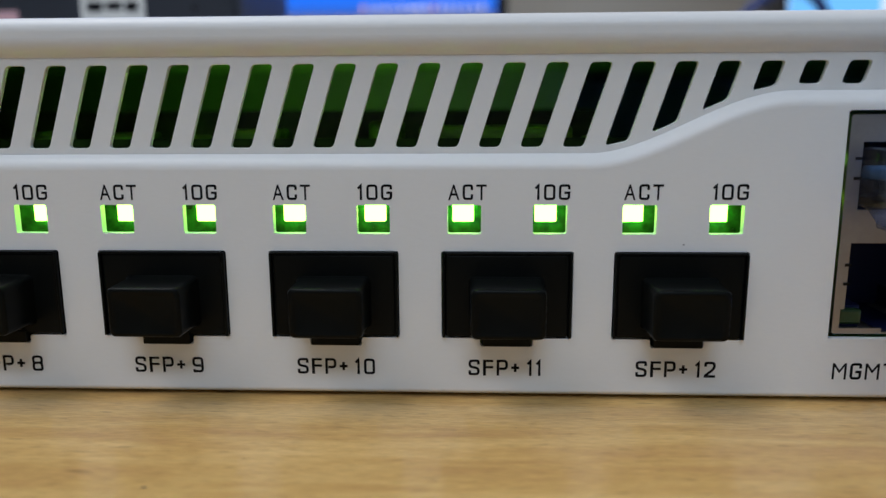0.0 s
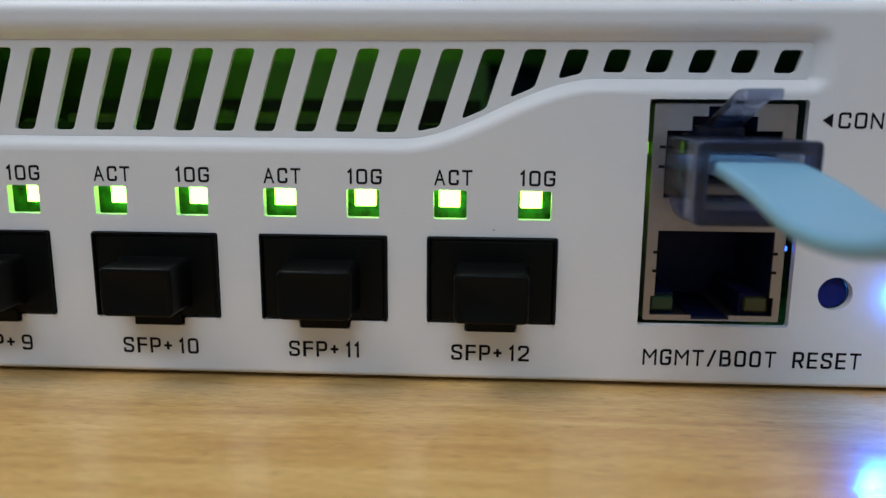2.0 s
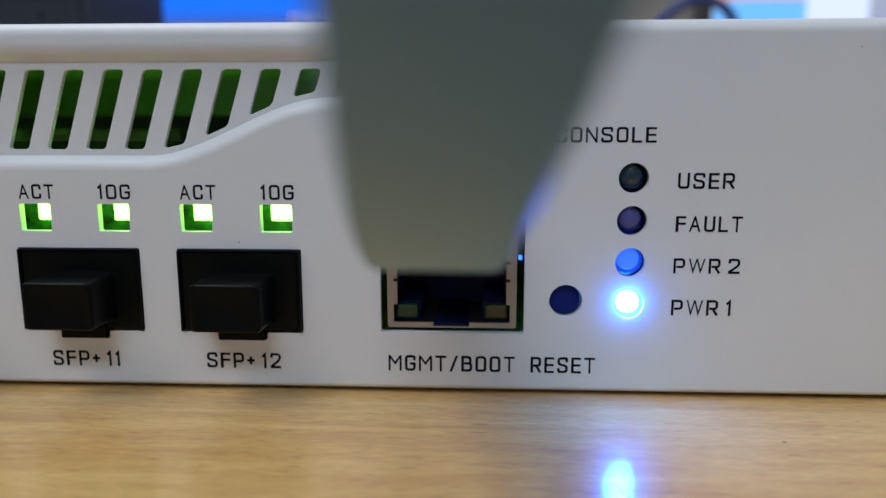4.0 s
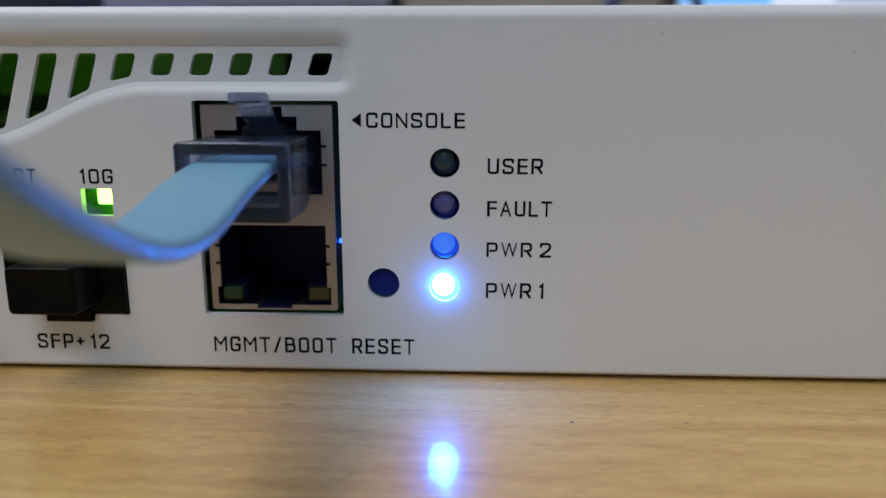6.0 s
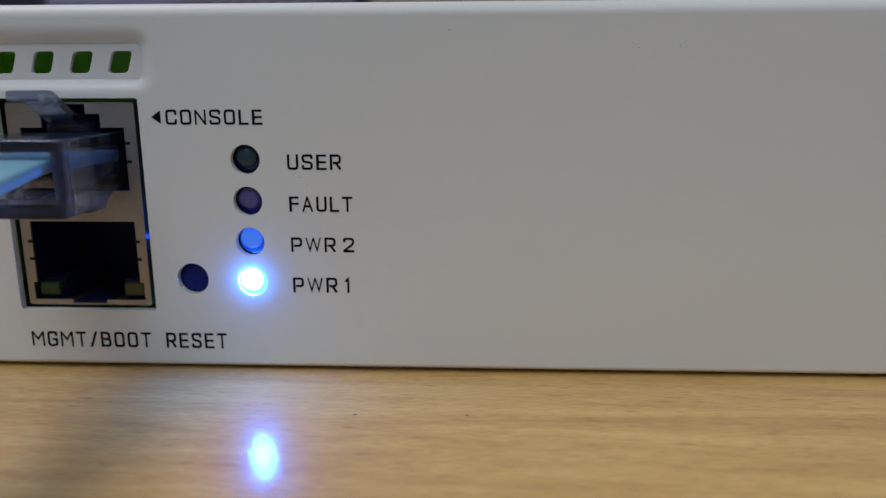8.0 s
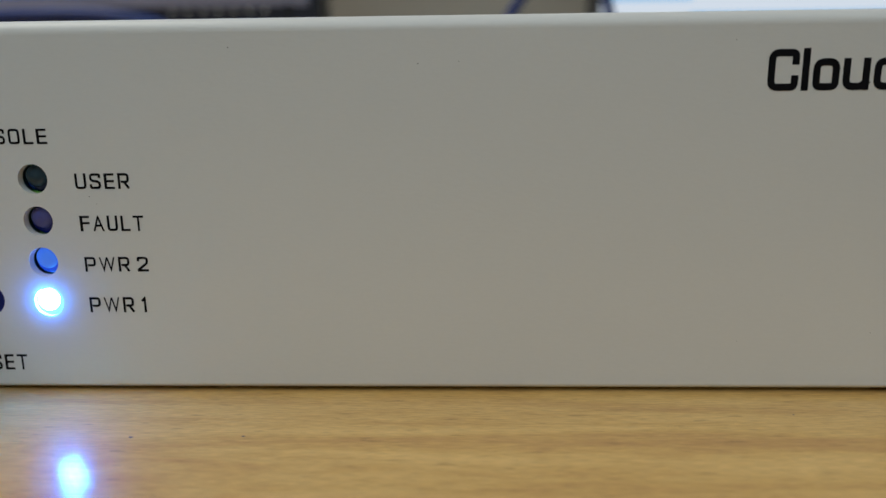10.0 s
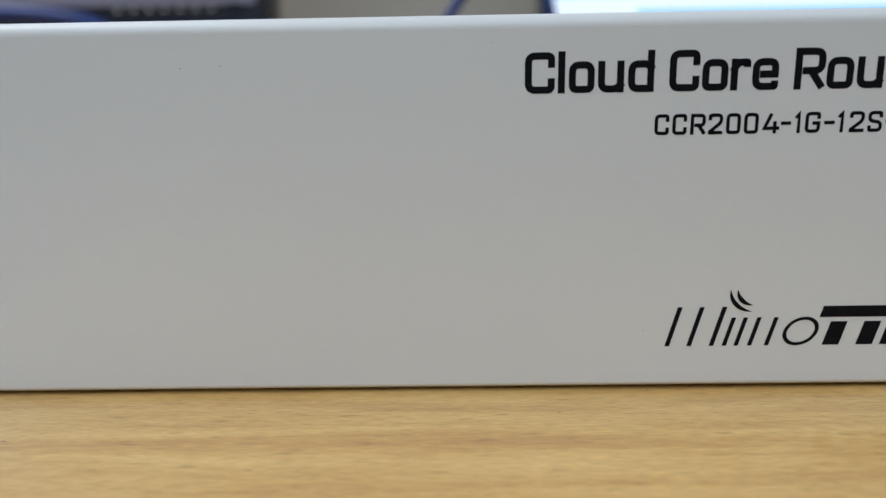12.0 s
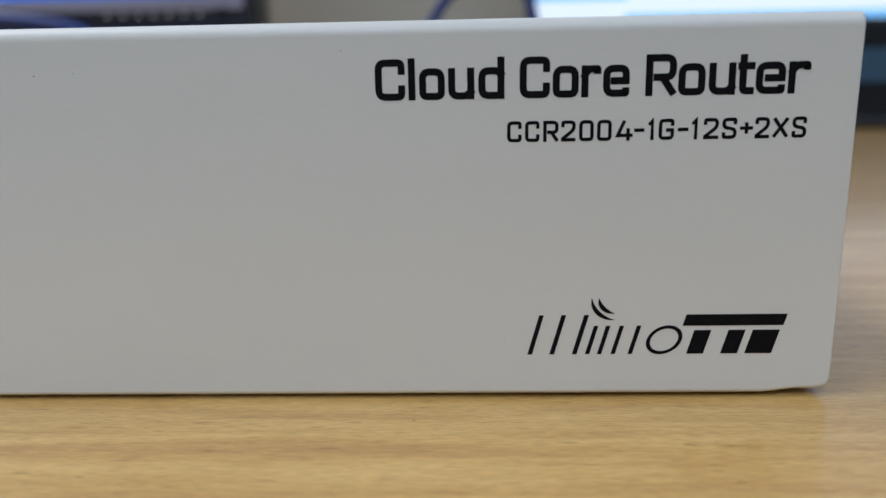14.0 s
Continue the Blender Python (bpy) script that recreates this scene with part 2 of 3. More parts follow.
def part(name, bm, mat, parent=None, label="", smooth=False):
    """One mesh object from a bmesh drawn in millimetres, in world places; hung under parent."""
    if not isinstance(bm, bpy.types.Mesh):
        me = bpy.data.meshes.new(name)
        bmesh.ops.recalc_face_normals(bm, faces=bm.faces)
        bm.to_mesh(me)
        bm.free()
    else:
        me = bm
        me.name = name
    origin = parent.matrix_world.translation / MM if parent else Vector((0, 0, 0))
    me.transform(Matrix.Scale(MM, 4) @ Matrix.Translation(-origin))
    me.materials.clear()
    me.materials.append(mat)
    if smooth:
        me.shade_smooth()
        me.set_sharp_from_angle(angle=radians(38))
    ob = new(name, me)
    if parent:
        ob.parent = parent
        ob.matrix_world = Matrix.Translation(parent.matrix_world.translation)
    if label:
        tagged(ob, label)
    bpy.context.view_layer.update()
    return ob


def block(x0, x1, y0, y1, z0, z1, bevel=0.0, seg=2, bm=None, turn=None):
    own = bmesh.new()
    bmesh.ops.create_cube(own, size=1.0, matrix=Matrix.Translation(((x0 + x1) / 2, (y0 + y1) / 2, (z0 + z1) / 2)) @ Matrix.Diagonal((x1 - x0, y1 - y0, z1 - z0, 1)))
    if bevel:
        bmesh.ops.bevel(own, geom=own.edges[:], offset=bevel, segments=seg, profile=0.5, affect="EDGES")
    if turn is not None:
        bmesh.ops.transform(own, matrix=turn, verts=own.verts)
    if bm is None:
        return own
    me = bpy.data.meshes.new("t")
    own.to_mesh(me)
    own.free()
    bm.from_mesh(me)
    bpy.data.meshes.remove(me)
    return bm


def loft(rings, caps=(True, True), closed=True, bm=None):
    """Joins rings of equal count into a skin."""
    bm = bm or bmesh.new()
    vs = [[bm.verts.new(p) for p in ring] for ring in rings]
    n = len(rings[0])
    for a, b in zip(vs, vs[1:]):
        for i in range(n if closed else n - 1):
            j = (i + 1) % n
            bm.faces.new((a[i], a[j], b[j], b[i]))
    if caps[0]:
        bm.faces.new(vs[0])
    if caps[1]:
        bm.faces.new(vs[-1])
    return bm


def rounded(points, radius, steps=4):
    """A closed outline with its corners rounded."""
    out = []
    n = len(points)
    for i in range(n):
        p, a, b = Vector(points[i]), Vector(points[i - 1]), Vector(points[(i + 1) % n])
        u, v = (a - p), (b - p)
        r = min(radius, u.length * 0.45, v.length * 0.45)
        s, e = p + u.normalized() * r, p + v.normalized() * r
        for k in range(steps + 1):
            t = k / steps
            out.append(tuple(s * (1 - t) ** 2 + p * 2 * t * (1 - t) + e * t * t))
    return out


def rect(x0, x1, z0, z1):
    return [(x0, z0), (x1, z0), (x1, z1), (x0, z1)]


def disc(x, z, r, n=32):
    return [(x + r * math.cos(2 * math.pi * i / n), z + r * math.sin(2 * math.pi * i / n)) for i in range(n)]


def plate(outlines, y, thick, bevel=0.0):
    """A flat plate facing the front at y, cut from outlines; an outline within another is a hole."""
    cu = bpy.data.curves.new("outline", "CURVE")
    cu.dimensions, cu.fill_mode = "2D", "BOTH"
    cu.extrude = thick / 2 - bevel
    cu.bevel_depth, cu.bevel_resolution, cu.offset = bevel, 1, -bevel
    for line in outlines:
        s = cu.splines.new("POLY")
        s.points.add(len(line) - 1)
        s.use_cyclic_u = True
        for pt, (px, pz) in zip(s.points, line):
            pt.co = (px, pz, 0, 1)
    ob = bpy.data.objects.new("outline", cu)
    me = bpy.data.meshes.new_from_object(ob)
    bpy.data.objects.remove(ob)
    bpy.data.curves.remove(cu)
    me.transform(Matrix.Translation((0, y + thick / 2, 0)) @ Matrix.Rotation(math.pi / 2, 4, "X"))
    return me


WIDE = {"M": 1.22, "W": 1.42, "1": 0.5, "-": 0.72, "+": 0.72, " ": 0.38, "/": 0.8, "E": 0.92, "F": 0.92, "L": 0.88, "T": 1.0, "A": 1.08}
GLYPHS = {}
SOFT, HARD = 1, 0          # rounded and sharp corners


def line_of(*corners):
    """Corners of one pen line, each (across, up, soft or hard), in the cell of a character."""
    return [(c[0], c[1], c[2] if len(c) > 2 else SOFT) for c in corners]


# the squared characters that the built-in letters cannot give, as pen lines; XH is the height of small letters
XH = 0.72
SQUARED = {
    "O": [line_of((0.5, 0, HARD), (1, 0), (1, 1), (0, 1), (0, 0), (0.5, 0, HARD))],
    "C": [line_of((1, 0.76), (1, 1), (0, 1), (0, 0), (1, 0), (1, 0.24))],
    "G": [line_of((1, 0.80), (1, 1), (0, 1), (0, 0), (1, 0), (1, 0.46, HARD), (0.62, 0.46))],
    "S": [line_of((1, 0.82), (1, 1), (0, 1), (0, 0.56), (1, 0.44), (1, 0), (0, 0), (0, 0.18))],
    "U": [line_of((0, 1), (0, 0), (1, 0), (1, 1))],
    "B": [line_of((0, 0, HARD), (0, 1, HARD), (0.92, 1), (0.92, 0.52), (0.33, 0.52)), line_of((0.5, 0.52), (1, 0.52), (1, 0), (0.33, 0))],
    "P": [line_of((0, 0), (0, 1, HARD), (1, 1), (1, 0.42), (0.33, 0.42))],
    "R": [line_of((0, 0), (0, 1, HARD), (1, 1), (1, 0.44), (0.33, 0.44)), line_of((0.6, 0.40), (0.98, 0.02))],
    "2": [line_of((0, 0.82), (0, 1), (1, 1), (1, 0.58), (0, 0.06, HARD), (0, 0, HARD), (1, 0))],
    "8": [line_of((0.5, 0.53, HARD), (1, 0.53), (1, 1), (0, 1), (0, 0.53), (0.5, 0.53, HARD)), line_of((0.5, 0, HARD), (1, 0), (1, 0.53), (0, 0.53), (0, 0), (0.5, 0, HARD))],
    "9": [line_of((0.67, 0.44), (0, 0.44), (0, 1), (1, 1), (1, 0), (0.04, 0), (0.04, 0.06))],
    "1": [line_of((0.05, 0.84), (0.7, 1.0, HARD), (0.7, 0))],
    "-": [line_of((0, 0.48), (1, 0.48))],
    "+": [line_of((0, 0.5), (1, 0.5)), line_of((0.5, 0.28), (0.5, 0.72))],
    "4": [line_of((1.0, 0.2), (0, 0.2, HARD), (0.44, 0.95)), line_of((0.78, 0.5), (0.78, 0))],
    "X": [line_of((0.06, 0.05), (0.94, 0.95)), line_of((0.06, 0.95), (0.94, 0.05))],
    "l": [line_of((0.5, 0), (0.5, 1.02))],
    "o": [line_of((0.5, 0, HARD), (1, 0), (1, XH), (0, XH), (0, 0), (0.5, 0, HARD))],
    "u": [line_of((0, XH), (0, 0), (0.75, 0), (1, 0.12)), line_of((1, XH), (1, 0))],
    "d": [line_of((1, 1.02), (1, 0)), line_of((1, 0.62), (0.8, XH), (0, XH), (0, 0), (1, 0))],
    "r": [line_of((0, 0), (0, XH)), line_of((0, 0.54), (0.3, XH), (1, XH), (1, 0.68))],
    "e": [line_of((0.39, 0.36), (1, 0.36, HARD), (1, XH), (0, XH), (0, 0), (1, 0), (1, 0.06))],
    "t": [line_of((0.2, 0.95), (0.2, 0), (1, 0)), line_of((0, XH), (1, XH))],
}
SQUARED["0"] = SQUARED["O"]


def glyph(char, weight):
    """One built-in character as points (height of a capital = 1) and faces."""
    if (char, weight) not in GLYPHS:
        cu = bpy.data.curves.new("words", "FONT")
        cu.body, cu.size, cu.offset, cu.resolution_u = char, 1.0 / 0.694, weight, 6
        ob = bpy.data.objects.new("words", cu)
        me = bpy.data.meshes.new_from_object(ob)
        bpy.data.objects.remove(ob)
        bpy.data.curves.remove(cu)
        co = np.empty(len(me.vertices) * 3)
        me.vertices.foreach_get("co", co)
        GLYPHS[char, weight] = (co.reshape(-1, 3), [tuple(p.vertices) for p in me.polygons])
        bpy.data.meshes.remove(me)
    return GLYPHS[char, weight]


def pen(corners, radius):
    """The pen's way: straight runs with rounded soft corners."""
    out = [Vector(corners[0][:2])]
    for i in range(1, len(corners) - 1):
        p, a, b = Vector(corners[i][:2]), Vector(corners[i - 1][:2]), Vector(corners[i + 1][:2])
        u, v = a - p, b - p
        r = min(radius, u.length * 0.5, v.length * 0.5)
        if not corners[i][2]:
            if abs(u.angle(v) - math.pi) < 0.01:
                continue
            out.append(p)
            continue
        s, e = p + u.normalized() * r, p + v.normalized() * r
        for k in range(6):
            t = k / 5
            out.append(s * (1 - t) ** 2 + p * 2 * t * (1 - t) + e * t * t)
    out.append(Vector(corners[-1][:2]))
    return out


def stroke(way, half):
    """Both sides of a pen line, mitred at its bends; a line that returns to its start is closed."""
    closed = (way[0] - way[-1]).length < 1e-6
    pts = way[:-1] if closed else way
    n = len(pts)
    pairs = []
    for i in range(n):
        a, b = pts[i - 1 if closed or i else 0], pts[(i + 1) % n if closed else min(i + 1, n - 1)]
        u, v = (pts[i] - a), (b - pts[i])
        u = u.normalized() if u.length > 1e-9 else v.normalized()
        v = v.normalized() if v.length > 1e-9 else u
        d = (u + v).normalized()
        m = Vector((-d.y, d.x)) * (half / max(0.45, abs(d.dot(u))))
        pairs.append((pts[i] + m, pts[i] - m))
    return pairs + pairs[:1] if closed else pairs


def lettering(text, x0, x1, z0, z1, y=-0.03, weight=0.155, gap=0.3, cells=()):
    """Printed words on the front, each character set in a cell of its own between x0 and x1; cells gives their starts and widths."""
    if cells:
        at = max(a + w for a, w in cells)
        cells = [(c, a, w) for c, (a, w) in zip(text.replace(" ", ""), cells)]
    else:
        cells, at = [], 0.0
        for c in text:
            w = WIDE.get(c, 1.0)
            cells.append((c, at, w))
            at += w + (gap if c != " " else 0)
        at -= gap
    k = (x1 - x0) / at
    h = z1 - z0
    s = weight * h
    verts, faces = [], []
    for c, a, w in cells:
        if c == " ":
            continue
        left, wide = x0 + k * a, k * w
        if c in SQUARED:
            for n, corners in enumerate(SQUARED[c]):
                way = pen([(left + s / 2 + u * (wide - s), z0 + s / 2 + v * (h - s), soft) for u, v, soft in corners], 0.17 * h)
                if (way[0] - way[-1]).length > 1e-6:
                    way[0] = way[0] + (way[0] - way[1]).normalized() * s / 2
                    way[-1] = way[-1] + (way[-1] - way[-2]).normalized() * s / 2
                base = len(verts)
                for p, q in stroke(way, s / 2):
                    verts += [(p.x, y - 0.012 * n, p.y), (q.x, y - 0.012 * n, q.y)]
                faces += [(base + i, base + i + 1, base + i + 3, base + i + 2) for i in range(0, len(verts) - base - 2, 2)]
            continue
        co, polys = glyph(c, 0.0 if c in "MW" else 0.007)
        lo, hi = co.min(0), co.max(0)
        base = len(verts)
        for px, pz, _ in co:
            verts.append((left + (px - lo[0]) / (hi[0] - lo[0]) * wide, y, z0 + pz * h))
        faces += [tuple(base + i for i in f) for f in polys]
    me = bpy.data.meshes.new("words")
    me.from_pydata(verts, [], faces)
    me.update()
    return me


def smooth_line(points, steps=8):
    """A smooth line through points (of any dimension)."""
    pts = [Vector(p) for p in points]
    pts = [2 * pts[0] - pts[1]] + pts + [2 * pts[-1] - pts[-2]]
    out = []
    for i in range(1, len(pts) - 2):
        p0, p1, p2, p3 = pts[i - 1:i + 3]
        for k in range(steps):
            t = k / steps
            out.append(0.5 * (2 * p1 + (p2 - p0) * t + (2 * p0 - 5 * p1 + 4 * p2 - p3) * t * t + (3 * p1 - p0 - 3 * p2 + p3) * t ** 3))
    out.append(pts[-2])
    return out


def ribbon(points, sides, profile):
    """Sweeps a profile (u across, v through) along points; sides gives the across direction at each."""
    rings = []
    for i, p in enumerate(points):
        t = (points[min(i + 1, len(points) - 1)] - points[max(i - 1, 0)]).normalized()
        s = sides[i] - t * sides[i].dot(t)
        s.normalize()
        n = s.cross(t)
        rings.append([tuple(p + s * u + n * v) for u, v in profile])
    return loft(rings)


def tube(points, r, n=10):
    sides = [Vector((0.3, 0.2, 1))] * len(points)
    return ribbon(points, sides, [(r * math.cos(2 * math.pi * i / n), r * math.sin(2 * math.pi * i / n)) for i in range(n)])


# ---------------------------------------------------------------- the room
def slab(name, x0, x1, y0, y1, z0, z1, mat, label, category):
    ob = part(name, block(x0 * 1000, x1 * 1000, y0 * 1000, y1 * 1000, z0 * 1000, z1 * 1000), mat)
    return tagged(ob, label, category, kind="structure")


# unseen floor, dark so that little light bounces up to the cable
slab("floor", -2.6, 2.6, -2.8, 0.80, -0.85, -0.75, FLOOR, "unseen office floor, kept dark to limit bounce light", "floor")
slab("ceiling", -2.6, 2.6, -2.8, 0.80, 1.95, 2.05, CEIL, "white painted office ceiling", "ceiling")
slab("wall_north", -2.6, 2.6, 0.80, 0.92, -0.85, 2.05, PAINT, "grey-beige painted office wall behind the desk", "wall")
slab("wall_south", -2.6, 2.6, -2.92, -2.8, -0.85, 2.05, PAINT, "grey-beige painted office wall", "wall")
slab("wall_west", -2.72, -2.6, -2.92, 0.92, -0.85, 2.05, PAINT, "grey-beige painted office wall", "wall")
slab("wall_east", 2.6, 2.72, -2.92, 0.92, -0.85, 2.05, PAINT, "grey-beige painted office wall", "wall")

# ---------------------------------------------------------------- desk
desk = tagged(empty("desk", -150, 150, -750), "light oak laminate desk with a satin top", "desk")
# unseen front edge set close, to cut bounce light under the cable
part("desktop", block(-1000, 700, -62, 700, -28, 0, 1.5, 2), WOOD, desk, "satin light oak laminate top")
for lx in (-950, 650):
    for ly in (-20, 650):
        part("leg", block(lx - 25, lx + 25, ly - 25, ly + 25, -750, -28.2, 2), LEG, desk, "grey metal leg")

# ---------------------------------------------------------------- router
XL, XR = -443.0, -0.1      # ends of the case
ZB, ZT = 0.32, 44.0         # underside and top
RB = 1.55                   # rounding of the front edge
router = tagged(empty("network_router", (XL + XR) / 2, 110, 0), "white powder-coated rack router standing on the oak desk", "network router")


def case_ring(inset, y):
    """The case's outline; its lower edge bends up a little at the end and rounds into the side."""
    out = []
    end, low = XR - inset * 0.3, ZB + inset * 0.5
    line = rounded(rect(XL + inset * 0.3, end, low, ZT - inset), 0.55, 4)
    line[5:5] = [(XR - 9.0 + 0.8 * i, low) for i in range(10)]
    for x, z in line:
        if z < 5:
            u = min(max((x - XR + 8.5) / 5.0, 0), 1)
            d = max(x - end + 1.2, 0)
            z += 0.45 * u * u * (3 - 2 * u) + 1.2 - math.sqrt(max(1.44 - d * d, 0))
        out.append((x, y, z))
    return out


rings = []
for k in range(13):
    a = math.pi / 2 * k / 12
    rings.append(case_ring(RB * (1 - math.sin(a)), RB * (1 - math.cos(a))))
rings += [case_ring(0, 223), case_ring(1, 224)]
part("cover", loft(rings, (False, True)), WHITE, router, "white folded sheet-metal cover", smooth=True)
for fx in (-415, -28):
    for fy in (25, 200):
        part("foot", block(fx - 6, fx + 6, fy - 6, fy + 6, 0.0, 0.35, 0.08, 1), DARK, router, "thin black rubber foot")


def curve_z(x):
    """Height of the line that runs below the vents."""
    u = min(max((x + 193) / 22, 0), 1)
    return 27.95 + 6.8 * u * u * (3 - 2 * u)


VL = -268.0                # left end of the vent panel


def vent_outline(grow):
    """The vent recess's outline, grown outwards by some millimetres."""
    pts = []
    xs = [VL + i * (-148.6 - VL) / 110 for i in range(111)]
    for x in xs:
        d = (curve_z(x + 0.05) - curve_z(x - 0.05)) / 0.1
        n = Vector((d, -1)).normalized()
        pts.append((x + n.x * grow, curve_z(x) + n.y * grow))
    cx, zb, zt = -148.6, curve_z(-150), 40.7
    up, side = grow * 1.2, grow * 1.5 + 0.3
    r = 1.5
    for k in range(1, 8):
        a = -math.pi / 2 + math.pi / 2 * k / 8
        pts.append((cx + (r + side) * math.cos(a), zb + r + (r + grow) * math.sin(a)))
    for k in range(0, 8):
        a = math.pi / 2 * k / 7
        pts.append((cx + (r + side) * math.cos(a), zt - r + (r + up) * math.sin(a)))
    for i in range(1, 30):
        pts.append((cx + (VL - cx) * i / 29, zt + up))
    return pts


REC = 1.25                 # depth of the recess
rings = []
for k in range(9):
    t = k / 8
    s = 0.25 * t * t * (3 - 2 * t) + 0.75 * t ** 3
    rings.append([(x, REC * s, z) for x, z in vent_outline(0.85 - 1.7 * t)])
rings.append([(x, REC + 0.4, z) for x, z in vent_outline(-1.1)])
part("vent_rim", loft(rings, (False, False)), WHITE, router, "white pressed rim round the vents", smooth=True)

SLANT = 0.319


def vent_slot(k):
    xt = -185.96 + (4.72 if k < 0 else 4.63) * k
    z1 = 38.78

    def foot(x_top):
        x, z = x_top, z1
        for _ in range(30):
            z = curve_z(x) + 1.55
            x = x_top - (z1 - z) * SLANT
        return x, z

    a, b = foot(xt), foot(xt - 2.4)
    return rounded([b, a, (xt, z1), (xt - 2.4, z1)], 0.5, 3)


slots = [vent_slot(k) for k in range(-16, 9)]
part("vent_grille", plate([vent_outline(-0.85)] + slots, REC, 0.7, 0.06), WHITE, router, "white grille with slanted vent slots")

# ports and holes of the front
SFP = {8: -269.6, 9: -249.75, 10: -229.65, 11: -209.65, 12: -190.0}
holes = [vent_outline(0.85)]
windows = []
for n, x in SFP.items():
    holes.append(rounded([(x, 7.45), (x + 4.5, 7.45), (x + 4.5, 6.45), (x + 10.6, 6.45), (x + 10.6, 7.45), (x + 15.1, 7.45), (x + 15.1, 17.78), (x, 17.78)], 0.25, 2))
    for dx in (0.77, 10.4):
        windows.append((x + dx, x + dx + 3.78))
        holes.append(rounded(rect(x + dx, x + dx + 3.78, 19.8, 23.1), 0.22, 2))
JX0, JX1, JZ0, JZ1 = -165.45, -148.3, 7.7, 33.45
holes.append(rounded(rect(JX0, JX1, JZ0, JZ1), 0.35, 3))
LEDS = [("USER", 26.35), ("FAULT", 21.4), ("PWR 2", 16.47), ("PWR 1", 11.5)]
for _, z in LEDS:
    holes.append(disc(-136.03, z, 1.75))
holes.append(disc(-143.4, 11.8, 1.95))
outer = [(x, z) for x, _, z in case_ring(RB, 0)]
part("front_panel", plate([outer] + holes, 0.0, 1.0), WHITE, router, "white front panel with port openings")

# inside of the case
part("circuit_board", block(-430, -20, 8, 200, 4.2, 5.8), BOARD, router, "green circuit board")
part("heat_sink", block(-330, -184, 44, 72, 5.8, 33.4), BAFFLE, router, "black heat sink")
# made-up bar that keeps the bottoms of the vent slots dark
part("added_dark_bar", block(-330, -183, 10.4, 10.7, 28.6, 30.15), DARK, router, "thin black bar added to darken the slot bottoms")
# made-up plate that holds the green glow to the left
part("added_light_baffle", block(-183.9, -182.6, 113.5, 199.5, 5.8, 41.5), DARK, router, "dark upright plate added to block the green glow")
part("rear_bulkhead", block(-430, -182.5, 112, 113, 5.8, 43.0), CAGE, router, "grey metal bulkhead")
# made-up liner, darker than the white lid, to weaken its glow
part("added_lid_liner", block(-430, -20, 6, 200, 43.05, 43.5), CAGE, router, "bare metal sheet added to dull the lid's glow")
# hidden emitters added behind the heat sink, to turn the inside green
for x in (-268, -246, -224, -202):
    part("added_glow_chip", block(x - 2.5, x + 2.5, 92, 97, 5.85, 7.2), GREEN_BOARD, router, "unseen green glow source added on the circuit board")
for x0, x1, y0, z1 in ((-213, -193.5, 12, 31.6), (-238.5, -231, 12.5, 31.2), (-226, -221, 15, 29.6), (-256, -249, 13, 30.8), (-184, -180, 14, 31.0)):
    part("board_component", block(x0, x1, y0, y0 + 6, 5.8, z1, 0.5, 2), BOARD, router)
for cx, cy, r, top in ((-243.5, 16, 2.6, 30.4), (-228.5, 13, 1.8, 28.8), (-217.5, 16, 2.4, 32.2), (-190.2, 15, 2.0, 30.2), (-262, 15, 2.5, 31)):
    rings = [[(x, cy + z, h) for x, z in disc(cx, 0, q, 16)] for h, q in ((5.8, r), (top - 0.4, r), (top, r - 0.4), (top - 0.15, r - 0.7))]
    part("capacitor", loft(rings), BOARD, router, "capacitor in the glow-streaked board green", smooth=True)
part("light_guide_holder", block(-275, -172, 3.7, 4.4, 18.7, 24.0), GUIDE, router, "dark green light guide holder")
# added emitters that throw green onto the component fronts
for x, _ in windows[1:8:2]:
    part("added_glow_chip", block(x - 1.6, x - 0.2, 5.4, 6.2, 24.4, 25.2), GREEN_FILL, router)
# added emitters in place of LED light leaking round the jack
part("added_glow_chip", block(-148.95, -148.55, 1.7, 2.1, 16.4, 16.9), BLUE_LEAK, router, "tiny added glow for blue light leaking beside the jack")
part("added_glow_chip", block(-146.7, -146.0, 1.8, 2.6, 15.0, 22.0), BLUE_SIDE, router, "blue glow source added behind the panel")
part("added_glow_chip", block(-165.4, -164.95, 1.7, 2.1, 27.4, 28.7), GREEN_LEAK, router, "tiny added glow for green light leaking beside the jack")
part("added_glow_chip", block(-168.6, -167.6, 4, 5, 23, 24), GREEN_SIDE, router)
for n, x in SFP.items():
    bm = bmesh.new()
    for s in (block(x + 0.1, x + 0.5, 1.05, 52, 7.0, 18.2), block(x + 14.6, x + 15.0, 1.05, 52, 7.0, 18.2), block(x + 0.1, x + 15.0, 1.05, 52, 18.2, 18.6), block(x + 0.1, x + 15.0, 52, 52.4, 7, 18.6)):
        me = bpy.data.meshes.new("t")
        s.to_mesh(me)
        bm.from_mesh(me)
        s.free()
    part("port_cage", bm, CAGE, router, "folded metal port cage")

# lit windows above the ports
for i, (x0, x1) in enumerate(windows):
    light = part("indicator_light", block(x0 + 0.45, x0 + 2.95, 3.0, 3.68, 20.75, 23.4, 0.12, 1), GREEN, router, "bright green square indicator light")

